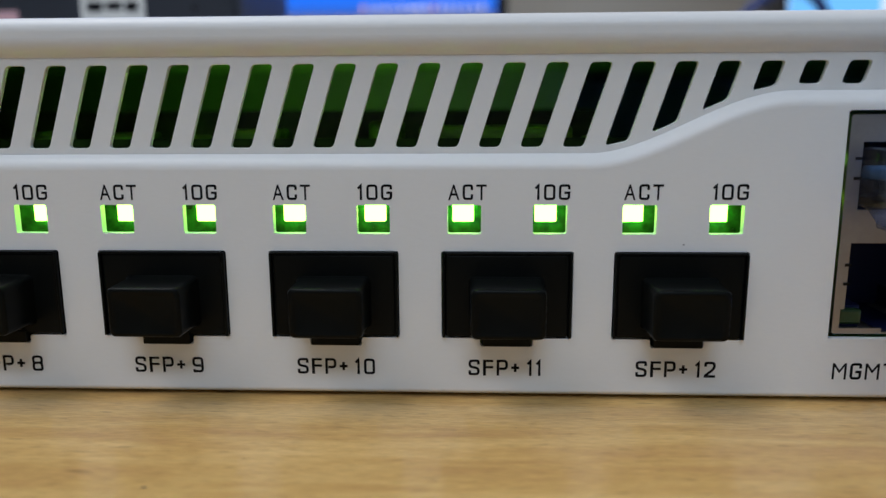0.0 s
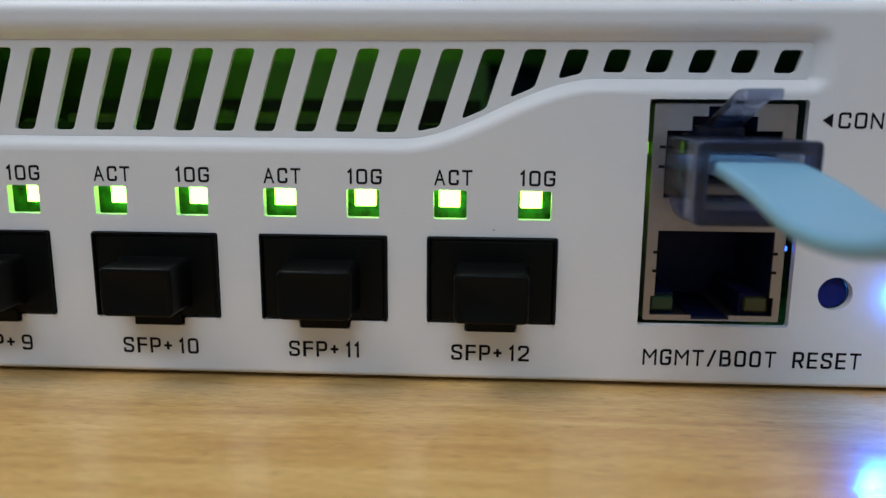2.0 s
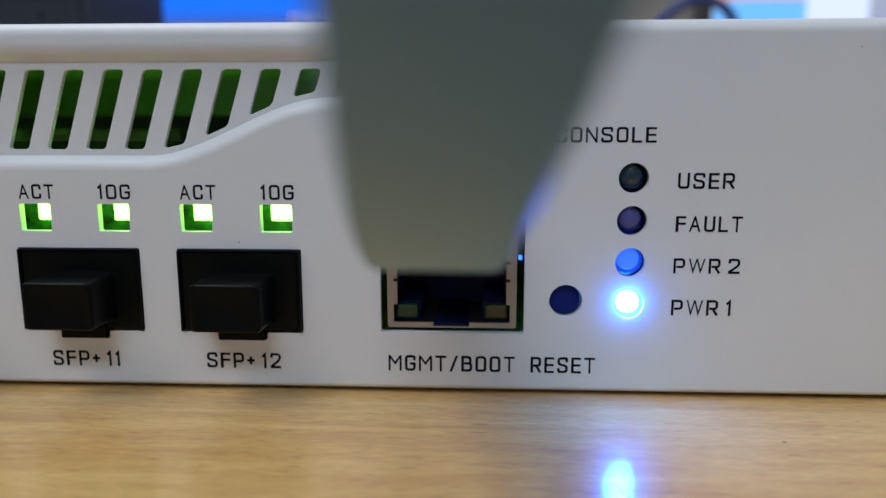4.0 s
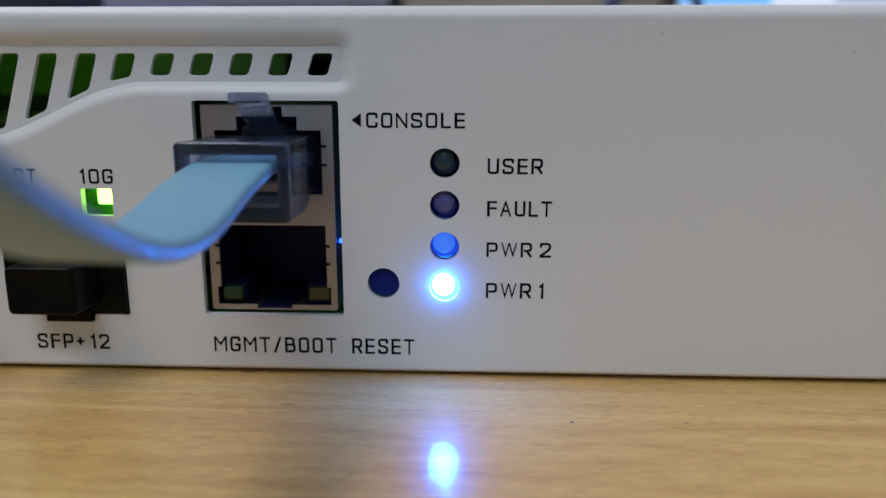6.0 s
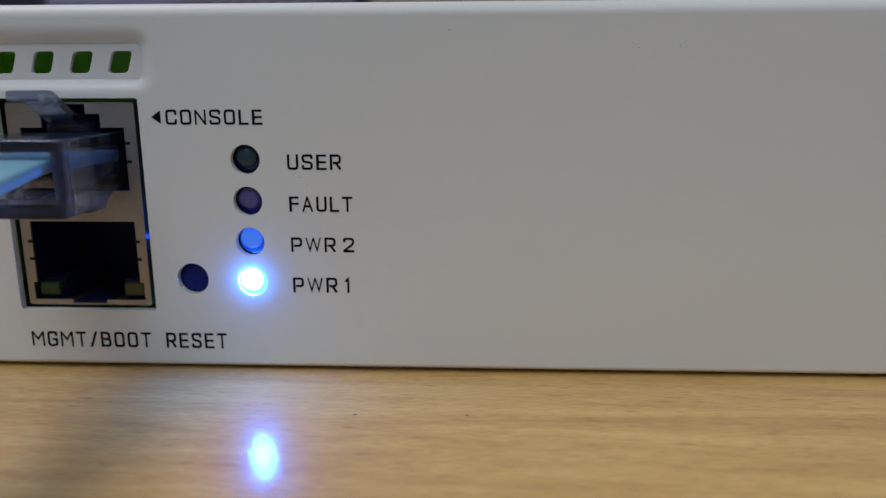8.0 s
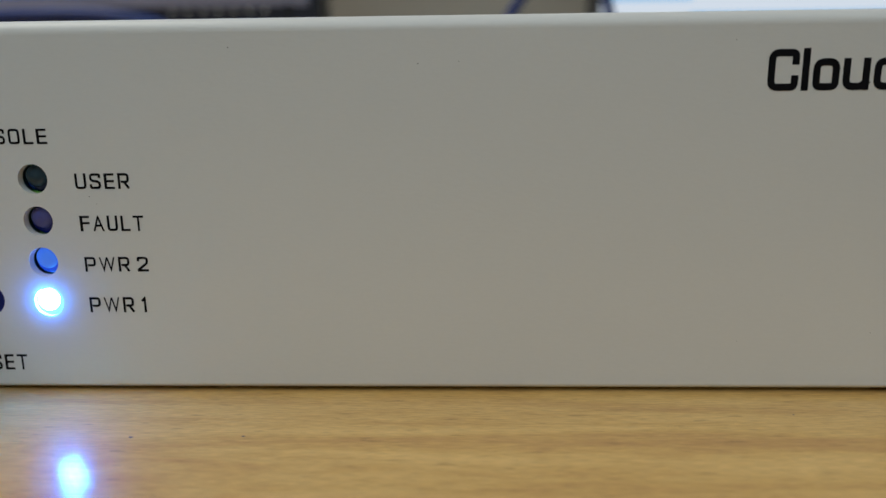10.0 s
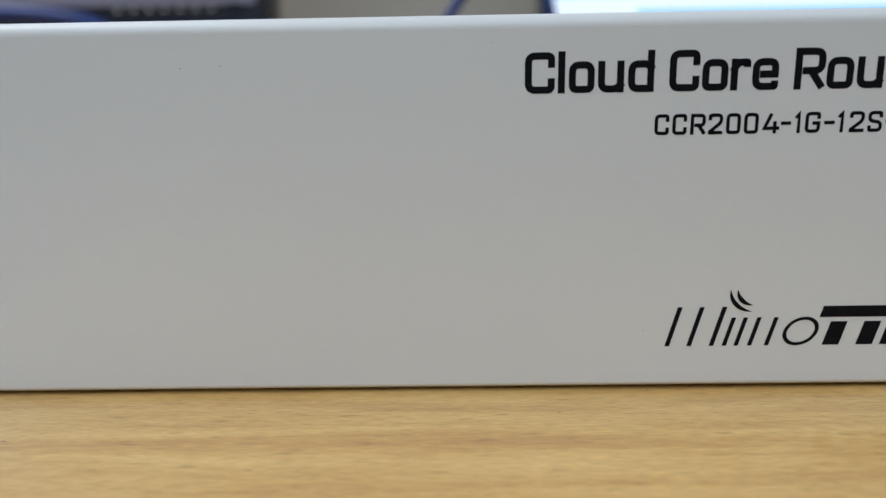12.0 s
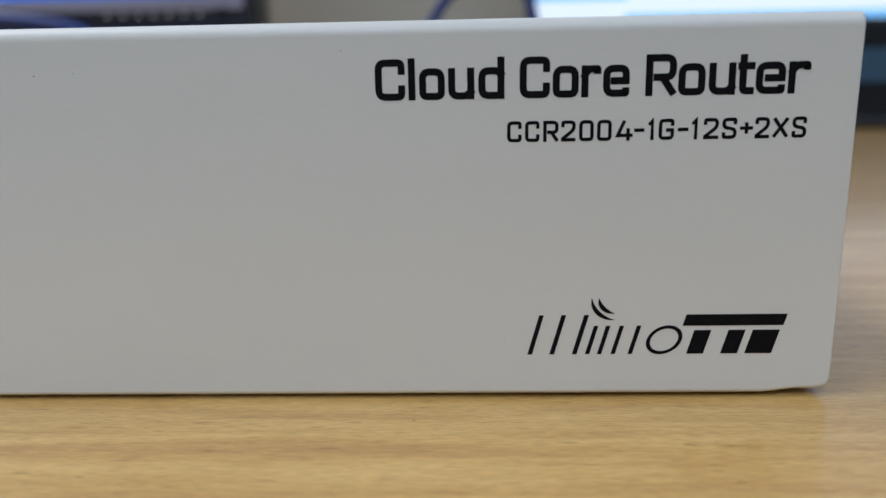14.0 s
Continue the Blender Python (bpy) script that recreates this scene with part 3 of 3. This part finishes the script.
# prints
for n, x in SFP.items():
    ends = {8: (-266.1, -257.8), 9: (-246.45, -238.15), 10: (-226.8, -217.55), 11: (-206.5, -197.95), 12: (-187.05, -177.85)}[n]
    part("printed_word", lettering("SFP+ %d" % n, ends[0], ends[1], 2.9, 4.85), INK, router)
    part("printed_word", lettering("ACT", x + 0.83, x + 5.17, 23.68, 25.45), INK, router)
    part("printed_word", lettering("10G", x + 10.55, x + 14.5, 23.68, 25.45), INK, router)
part("printed_word", lettering("MGMT/BOOT", -164.6, -149.3, 2.85, 4.85), INK, router)
part("printed_word", lettering("RESET", -147.4, -139.7, 2.85, 4.85), INK, router)
part("printed_word", lettering("CONSOLE", -145.1, -133.7, 30.4, 32.15), INK, router)
part("printed_arrow", plate([[(-146.8, 31.28), (-145.7, 30.5), (-145.7, 32.05)]], -0.04, 0.02), INK, router)
for (word, _), (a, z0, z1) in zip(LEDS, ((-124.68, 25.16, 26.98), (-123.47, 20.18, 22.02), (-123.42, 15.26, 17.06), (-124.04, 10.2, 12.1))):
    part("printed_word", lettering(word, -131.05, a, z0, z1), INK, router)
TITLE = (("Cloud", ((0, 90), (100, 20), (132, 77), (219, 78), (309, 78))), ("Core", ((432, 90), (530, 77), (615, 58), (679, 78))),
         ("Router", ((804, 90), (900, 79), (989, 78), (1072, 50), (1126, 86), (1220, 64))))
for word, spans in TITLE:
    start, end = spans[0][0], spans[-1][0] + spans[-1][1]
    part("title_word", lettering(word, -52.9 + start * 0.03672, -52.9 + end * 0.03672, 35.42, 39.85, weight=0.175, cells=[(a - start, w) for a, w in spans]), INK, router, "large black printed word")
part("printed_model", lettering("CCR2004-1G-12S+2XS", -38.4, -5.7, 30.65, 32.95, weight=0.165, cells=((0, 43), (53, 43), (107, 45), (160, 43), (213, 43), (266, 43), (322, 49), (375, 30), (416, 20), (447, 45), (503, 31), (543, 21), (578, 44), (632, 43), (684, 38), (728, 42), (778, 48), (835, 42))), INK, router, "black printed model number")


def logo():
    """The maker's mark as plain slanted bars, a ring, blocks and two arcs."""
    out = []
    z0, sl = 5.6, 0.28

    def bar(x, w, za, zb, lean=sl):
        out.append([(x + (za - z0) * lean, za), (x + w + (za - z0) * lean, za), (x + w + (zb - z0) * lean, zb), (x + (zb - z0) * lean, zb)])

    for x in (-36.0, -33.4, -30.75):
        bar(x, 0.55, z0, 10.45)
    for x in (-29.2, -27.8, -26.2, -24.2):
        bar(x, 0.5, z0, 9.1)
    bar(-18.9, 11.6, 9.05, 10.42)
    for x, w in ((-17.35, 1.95), (-13.4, 1.95), (-10.6, 3.1)):
        bar(x, w, z0, 8.5)
    ring, hole = [], []
    for i in range(36):
        a = 2 * math.pi * i / 36
        c, s = math.cos(a), math.sin(a)
        ring.append((-20.0 + 2.05 * c + 0.28 * 1.75 * s, 7.33 + 1.78 * s))
        hole.append((-20.0 + 1.6 * c + 0.28 * 1.4 * s, 7.33 + 1.4 * s))
    out += [ring, hole]
    for r in (2.0, 2.85):
        arc = []
        for i in range(13):
            a = math.radians(178 + 88 * i / 12)
            w = 0.26 * math.sin(math.pi * i / 12)
            arc.append((-25.9 + (r + w) * math.cos(a) + 0.2, 12.45 + (r + w) * 0.92 * math.sin(a)))
        for i in range(12, -1, -1):
            a = math.radians(178 + 88 * i / 12)
            w = -0.26 * math.sin(math.pi * i / 12) - 0.02
            arc.append((-25.9 + (r + w) * math.cos(a) + 0.2, 12.45 + (r + w) * 0.92 * math.sin(a)))
        out.append(arc)
    return out


marks = logo()
ring_at = len(marks) - 4
for k, shape in enumerate(marks):
    if k == ring_at + 1:
        continue
    part("printed_mark", plate([shape] + ([marks[k + 1]] if k == ring_at else []), -0.04 - 0.0004 * k, 0.02), INK, router)

# status lights: domes set in the round holes
def dome(x, z, r, y_tip, y_back, n=24, bulge=0.8):
    rings = []
    for k in range(7):
        a = math.pi / 2 * k / 6
        rr = max(r * math.sin(a), 0.02)
        y = y_tip + r * bulge * (1 - math.cos(a))
        rings.append([(px, y, pz) for px, pz in disc(x, z, rr, n)])
    rings.append([(px, y_back, pz) for px, pz in disc(x, z, r, n)])
    return loft(rings)


for (word, z), mat, deep, text in zip(LEDS, (LENS_TEAL, LENS_VIOLET, BLUE_DIM, BLUE), (RING_TEAL, RING_VIOLET, BLUE_DEEP, BLUE_RIM),
                                      ("unlit dark teal light", "unlit milky light, blue spill in its colour", "blue light whose faint glow stands in for spill", "brightly lit blue power light")):
    if mat is not BLUE:
        lamp = part("status_light", dome(-136.03, z, 1.74, 1.0, 7.0, bulge=0.4), deep, router, text, smooth=True)
        part("lens", dome(-136.15, z + 0.28, 1.36, 0.45, 1.6, bulge=0.6), mat, lamp, "clear domed lens", smooth=True)
        continue
    lamp = part("status_light", dome(-136.03, z, 1.74, 0.1, 7.0, bulge=0.4), deep, router, text, smooth=True)
    part("light_core", dome(-136.13, z + 0.2, 1.38, -0.5, 1.2), BLUE, lamp, "white-hot blue core", smooth=True)
part("reset_button", loft([[(x, y, z) for x, z in disc(-143.4, 11.8, r, 28)] for y, r in ((0.95, 0.3), (0.9, 1.3), (1.0, 1.75), (1.25, 1.9), (9, 1.9))]), BUTTON, router, "recessed reset button, blue spill in its colour", smooth=True)

# stacked network jack
jack = part("network_jack", plate([
    rounded(rect(-164.75, -149.15, 8.1, 33.0), 0.3, 2),
    [(-163.2, 22.5), (-150.6, 22.5), (-150.6, 30.0), (-153.4, 30.0), (-153.4, 31.6), (-155.1, 31.6), (-155.1, 32.75), (-158.8, 32.75), (-158.8, 31.6), (-160.5, 31.6), (-160.5, 30.0), (-163.2, 30.0)],
    [(-163.5, 18.7), (-150.4, 18.7), (-150.4, 11.0), (-149.95, 11.0), (-149.95, 8.8), (-154.85, 8.8), (-154.85, 8.3), (-159.15, 8.3), (-159.15, 8.8), (-163.95, 8.8), (-163.95, 11.0), (-163.5, 11.0)],
], 0.75, 0.4, 0.05), STEEL, router, "stacked steel-shielded network jack")
bm = block(-164.7, -164.4, 1.15, 22, 8.15, 32.9)
for b in ((-149.5, -149.2, 1.15, 22, 8.15, 32.9), (-164.4, -149.5, 1.15, 22, 32.8, 33.0), (-164.4, -149.5, 1.15, 22, 8.1, 8.25), (-164.4, -149.4, 21.6, 22, 8.2, 32.9)):
    block(*b, bm=bm)
part("jack_shield", bm, STEEL, jack, "folded steel shield")
for b in ((-163.45, -150.35, 1.2, 13.4, 18.75, 22.45), (-164.35, -163.5, 1.2, 13.4, 11.1, 32.8), (-150.4, -149.45, 1.2, 13.4, 11.1, 32.8),
          (-164.35, -149.45, 13.5, 14, 8.3, 32.7), (-163.45, -160.6, 1.2, 13.4, 30.05, 32.8), (-153.3, -150.45, 1.2, 13.4, 30.05, 32.8), (-164.3, -160.9, 2.7, 13.4, 8.35, 11.0), (-153.2, -149.6, 2.7, 13.4, 8.35, 11.0)):
    part("jack_insert", block(*b), NAVY, jack, "black plastic insert, blue spill in its colour")
part("jack_floor", block(-159.1, -154.9, 1.3, 13.4, 8.3, 8.5), NAVY, jack, "black plastic floor, blue spill in its colour")
part("port_light", block(-163.75, -161.1, 1.5, 2.6, 9.0, 10.8, 0.3), LENS_GREEN, jack, "green port light lens")
part("port_light", block(-152.9, -150.2, 1.5, 2.6, 9.0, 10.8, 0.3), LENS_YELLOW, jack, "yellow port light lens")
for z in (14.0, 16.2, 26.0, 28.2):
    for x0, x1 in ((-163.95, -163.3), (-150.6, -149.95)):
        part("spring_finger", block(x0, x1, 0.6, 0.74, z - 0.16, z + 0.16), DARK, jack)



# ---------------------------------------------------------------- dust plugs
def dust_plug():
    thing = empty("dust_plug", 0, 0, 12.5)
    part("body", block(0.45, 14.65, -0.3, 9, 7.7, 17.45, 0.25, 2), BLACK, thing)
    for x in (0.12, 14.68):
        part("flange", block(x, x + 0.3, -0.5, 6, 7.6, 17.6, 0.1, 2), BLACK, thing)
    part("top_lip", block(0.45, 14.65, -0.5, 6, 17.47, 17.7, 0.08, 2), BLACK, thing)
    rings = []
    for y, g in ((-0.28, 0.25), (-0.8, 0.05), (-5.3, 0.0), (-5.52, -0.06), (-5.64, -0.22), (-5.66, -0.45)):
        rings.append([(x, y, z) for x, z in rounded(rect(3.4 - g, 11.6 + g, 9.0 - g, 14.65 + g), 0.7, 4)])
    rings += [[(x, y, z) for x, z in rounded(rect(4.0 + e, 11.0 - e, 9.6 + e, 14.05 - e), 0.6, 4)] for y, e in ((-5.62, 0.0), (-5.55, 0.2))]
    part("grip", loft(rings, (False, True)), BLACK, thing, smooth=True)
    part("latch_tab", block(4.7, 10.4, -0.55, 3, 6.55, 8.2, 0.2), BLACK, thing)
    return tagged(thing, "black plastic dust plug with a square grip", "dust plug", "dust plugs in the port row")


first = dust_plug()
for n, x in SFP.items():
    if n == 8:
        first.matrix_world = pose(x * MM, 0, 12.5 * MM)
    else:
        copy_thing(first, pose(x * MM, 0, 12.5 * MM, 0, 0, (n % 3 - 1) * 0.3))

# ---------------------------------------------------------------- patch cable with its clear plug
lead = tagged(empty("patch_cable", -157.2, -10, 25), "pale blue flat patch cable with a clear plug in the router", "network cable")
PX = -157.35


def plug_ring(x0, x1, z0, z1, y, r=0.4):
    return [(x, y, z) for x, z in rounded(rect(x0, x1, z0, z1), r, 3)]


plug = part("plug", loft([
    plug_ring(PX - 5.7, PX + 5.7, 22.9, 29.3, 9.5), plug_ring(PX - 5.85, PX + 5.85, 22.8, 29.5, -1.0),
    plug_ring(PX - 5.85, PX + 5.85, 21.4, 29.5, -3.4), plug_ring(PX - 5.85, PX + 5.85, 21.3, 29.5, -11.4), plug_ring(PX - 5.7, PX + 5.7, 21.45, 29.35, -11.6),
    plug_ring(PX - 4.75, PX + 4.75, 23.3, 28.4, -11.6), plug_ring(PX - 4.6, PX + 4.6, 23.6, 28.2, -5.0), plug_ring(PX - 4.3, PX + 4.3, 25.2, 27.9, 2.0)]),
    PLUG, lead, "clear polycarbonate plug")
part("plug_rim", plate([rounded(rect(PX - 5.9, PX + 5.9, 21.25, 29.55), 0.7, 4), rounded(rect(PX - 4.75, PX + 4.75, 22.7, 28.25), 0.3, 3)], -11.75, 1.7, 0.25), PLUG_RIM, plug, "thick clear rim, edge darkening put into its tint")
for k in range(8):
    part("contact", block(PX - 3.72 + k * 1.02, PX - 3.42 + k * 1.02, 1.5, 8.8, 22.65, 23.1), GOLD, plug, "gold contact")
line = smooth_line([(PX, 8.5, 29.4), (PX, 4.0, 30.0), (PX + 0.2, 0.0, 31.0), (PX + 0.5, -3.2, 32.4), (PX + 0.8, -5.6, 33.6), (PX + 0.9, -6.6, 33.9), (PX + 0.95, -9.0, 33.9)], 5)
part("latch", ribbon(line, [Vector((1, 0.05, 0))] * len(line), rounded([(-1.75, -0.55), (1.75, -0.55), (1.75, 0.55), (-1.75, 0.55)], 0.25, 2)), PLUG, plug, "clear latch lever", smooth=True)
part("latch_root", block(PX - 2.6, PX + 2.6, 0.5, 9.0, 29.3, 30.6, 0.4, 2), PLUG, plug, "clear latch root")
for x in (-5.4, 4.1):
    part("foot_ridge", block(PX + x, PX + x + 1.3, -6.0, -2.2, 20.9, 22.6, 0.35, 2), PLUG, plug, "clear ridge under the plug")
CABLE_PATH = [(-157.35, 2.0, 26.6), (-157.35, -5.0, 26.8), (-157.3, -12.0, 26.7), (-157.2, -20.0, 25.6), (-157.0, -30.0, 23.8), (-156.5, -40.0, 24.6), (-155.6, -52.0, 29.2),
              (-154.0, -66.0, 36.9), (-152.4, -83.0, 47.0), (-151.0, -105.0, 61.0), (-147.0, -150.0, 78.0), (-142.0, -195.0, 72.0), (-138.0, -240.0, 20.0), (-134.0, -270.0, -110.0), (-128.0, -285.0, -360.0), (-120.0, -300.0, -600.0), (-105.0, -335.0, -722.0), (-75.0, -400.0, -748.7), (0.0, -470.0, -749.1), (140.0, -500.0, -749.1)]
line = smooth_line(CABLE_PATH, 8)
sides = [Vector((1, 0.03 - 0.30 * min(max((-p.y - 30) / 40, 0), 1), 0)) for p in line]
part("cable", ribbon(line, sides, rounded([(-4.3, -0.75), (4.3, -0.75), (4.3, 0.75), (-4.3, 0.75)], 0.7, 4)), CABLE, lead, "pale blue flat cable", smooth=True)

# ---------------------------------------------------------------- black device on the router
hub = tagged(empty("black_device", -330, 180, ZT), "small black device with stickers resting on the router", "electronic device")
body = part("body", block(-420, -278, 150, 215, ZT + 0.05, ZT + 62, 4, 3), SHELL, hub)
part("sticker", block(-327, -307, 149.75, 149.97, 58, 72), PAPER, hub, "white printed sticker")
for k, (a, b) in enumerate(((-325, -320), (-319, -314), (-313, -309))):
    part("sticker_print", block(a, b, 149.6, 149.73, 63 + (k % 2) * 0.4, 66), INK, hub)
part("sticker", block(-361, -347, 149.75, 149.97, 58, 63.5), PINK, hub, "small pink and white sticker")
for k in range(3):
    part("vent_hole", plate([disc(-291 - k * 0.5, 58 + k * 6, 0.9, 12)], 149.9, 0.08), DARK, hub)


# ---------------------------------------------------------------- monitors
def monitor(name, x0, x1, y, chin, z_screen, z_top, label, bezel, rim=8):
    thing = empty(name, (x0 + x1) / 2, y + 40, 0)
    part("housing", block(x0, x1, y + 4, y + 40, chin, z_top, 3, 3), SHELL, thing)
    part("bezel", block(x0 + 1, x1 - 1, y, y + 6, chin + 1, z_screen - 0.5, 1.2, 2), bezel, thing, "lower bezel")
    part("side_frame", block(x0 + 0.5, x0 + rim, y, y + 6, z_screen, z_top - 8, 1.0, 2), GLOSS, thing)
    part("side_frame", block(x1 - rim, x1 - 0.5, y, y + 6, z_screen, z_top - 8, 1.0, 2), GLOSS, thing)
    part("top_frame", block(x0 + 1, x1 - 1, y, y + 6, z_top - 8, z_top - 1, 1.0, 2), GLOSS, thing)
    part("stand_neck", block((x0 + x1) / 2 - 35, (x0 + x1) / 2 + 35, y + 41, y + 60, 8, 160, 3, 2), SHELL, thing)
    part("stand_foot", block((x0 + x1) / 2 - 110, (x0 + x1) / 2 + 110, y - 20, y + 120, 0, 8, 3, 2), SHELL, thing)
    return tagged(thing, label, "monitor")


MY = 433.0
left_monitor = monitor("desk_monitor", -700, -184, MY, 62, 95.2, 400, "dark desk monitor showing a blue desktop picture", SILVER)
part("screen", block(-692, -192, MY + 2, MY + 4.5, 102.2, 392), SCREEN_BLUE, left_monitor, "screen with a blue picture")
# reflected glow on the bezel, drawn as a coloured strip
part("bezel_sheen_strip", block(-692, -192, MY - 0.6, MY + 1.0, 86.5, 94.6, 0.3, 1), LAVENDER, left_monitor, "pale lavender sheen painted under the screen")
part("taskbar", block(-692, -192, MY + 1.8, MY + 4.5, 95.3, 102.1), SCREEN_BAR, left_monitor, "dark blue taskbar")
random.seed(4)
for k in range(16):
    x = -283 + k * 5.3
    part("icon", block(x, x + 2.2 + 2 * random.random(), MY + 1.3, MY + 1.75, 97.2, 100.0), SCREEN_WARM if k in (0, 9) else SCREEN_ICON, left_monitor)
part("power_button", loft([[(x, MY - 0.3, z) for x, z in disc(-206, 84, 4.0, 24)], [(x, MY - 0.9, z) for x, z in disc(-206, 84, 3.6, 24)]], (False, True)), GLOSS, left_monitor, "round power button")
for k in range(7):
    part("button_mark", block(-286 + k * 10.5, -283.4 + k * 10.5, MY - 0.5, MY - 0.02, 82.6, 84.4), PAPER, left_monitor, "small pale button mark")

MY2 = 447.0
right_monitor = monitor("desk_monitor", 0, 540, MY2, 2, 70.8, 411, "black desk monitor showing white and blue windows", GLOSS, 4)
part("screen", block(5, 532, MY2 + 2, MY2 + 4.5, 73.4, 402), SCREEN_WHITE, right_monitor, "bright screen with a white window")
# bezel reflection laid on as a blue-grey strip
part("bezel_sheen_strip", block(4, 536, MY2 - 0.8, MY2 - 0.1, 30.5, 53, 0.3, 1), STEELBLUE, right_monitor, "blue-grey sheen painted on the lower bezel")
part("window_bar", block(5, 66, MY2 + 1.5, MY2 + 1.9, 88, 109.4), SCREEN_SKY, right_monitor, "sky blue window band")
part("window_stripe", block(5, 66, MY2 + 1.5, MY2 + 1.9, 109.6, 115.2), SCREEN_ORANGE, right_monitor, "orange window stripe")
part("window_panel", block(108, 532, MY2 + 1.5, MY2 + 1.9, 90, 402), SCREEN_GREY, right_monitor, "pale grey window panel")
part("window_bar", block(65, 532, MY2 + 1.5, MY2 + 1.9, 73.6, 78.5), SCREEN_SKY, right_monitor, "sky blue window band")

# ---------------------------------------------------------------- loose cords behind the router
cord = part("blue_cord", tube(smooth_line([(-136, 390, 3.2), (-104, 380, 8), (-80, 372, 42), (-56, 366, 80), (-38, 363, 95), (-22, 363, 97), (-8, 364, 84), (0, 366, 50), (8, 368, 14), (30, 366, 3.2), (120, 360, 3.2)], 8), 3.0, 12), CORD, smooth=True)
tagged(cord, "blue network cord looping up behind the router", "cable")
cord = part("blue_cord", tube(smooth_line([(-450, 340, 3.2), (-425, 332, 12), (-395, 324, 50), (-352, 319, 70), (-305, 317, 73), (-268, 318, 71), (-243, 321, 63), (-222, 327, 34), (-204, 334, 8), (-170, 340, 3.2), (-130, 344, 3.2)], 8), 3.0, 12), CORD, smooth=True)
tagged(cord, "dark blue network cord looping up behind the router", "cable")

# ---------------------------------------------------------------- dust and small marks
def specks(places, seed):
    """Tiny flat flecks at (x, y, z) with a size, standing off their surface by a hair."""
    rnd = random.Random(seed)
    bm = bmesh.new()
    for centre, across, up, size in places:
        ring = []
        turn = rnd.random() * 3
        for i in range(7):
            a = 2 * math.pi * i / 7
            r = size * (0.6 + 0.6 * rnd.random())
            ring.append(bm.verts.new(Vector(centre) + Vector(across) * r * math.cos(a + turn) + Vector(up) * r * 0.6 * math.sin(a + turn)))
        bm.faces.new(ring)
    return bm


rnd = random.Random(11)
X, Y, Z = (1, 0, 0), (0, 1, 0), (0, 0, 1)
face_places = [((-182.3, -0.02, 18.6), X, Z, 0.13), ((-112.0, -0.02, 40.8), X, Z, 0.09), ((-86.5, -0.02, 39.0), X, Z, 0.07), ((-56.5, -0.02, 40.9), X, Z, 0.07), ((-91.0, -0.02, 38.8), X, Z, 0.09), ((-38.6, -0.02, 7.6), X, Z, 0.07), ((-128.8, -0.02, 23.4), X, Z, 0.05)]
face_places += [((rnd.uniform(-230, -8), -0.02, rnd.uniform(3, 41)), X, Z, rnd.uniform(0.03, 0.06)) for _ in range(6)]
face_places = [p for p in face_places if not (p[0][0] < -172 and 6 < p[0][2] < 18.0) and not (p[0][0] < -146 and p[0][2] > 26) and not (-166 < p[0][0] < -130 and 7 < p[0][2])]
tagged(part("dust", specks(face_places, 3), INK, router), kind="stuff")
desk_places = [((-121.8, -12.06, 0.02), X, Y, 0.3), ((-109.7, -11.76, 0.02), X, Y, 0.25), ((-49.2, -5.98, 0.02), X, Y, 0.16), ((-236, -22, 0.02), X, Y, 0.3)]
desk_places += [((rnd.uniform(-260, 20), rnd.uniform(-60, -3), 0.02), X, Y, rnd.uniform(0.05, 0.12)) for _ in range(26)]
tagged(part("dust", specks(desk_places, 5), SHELL, desk), kind="stuff")
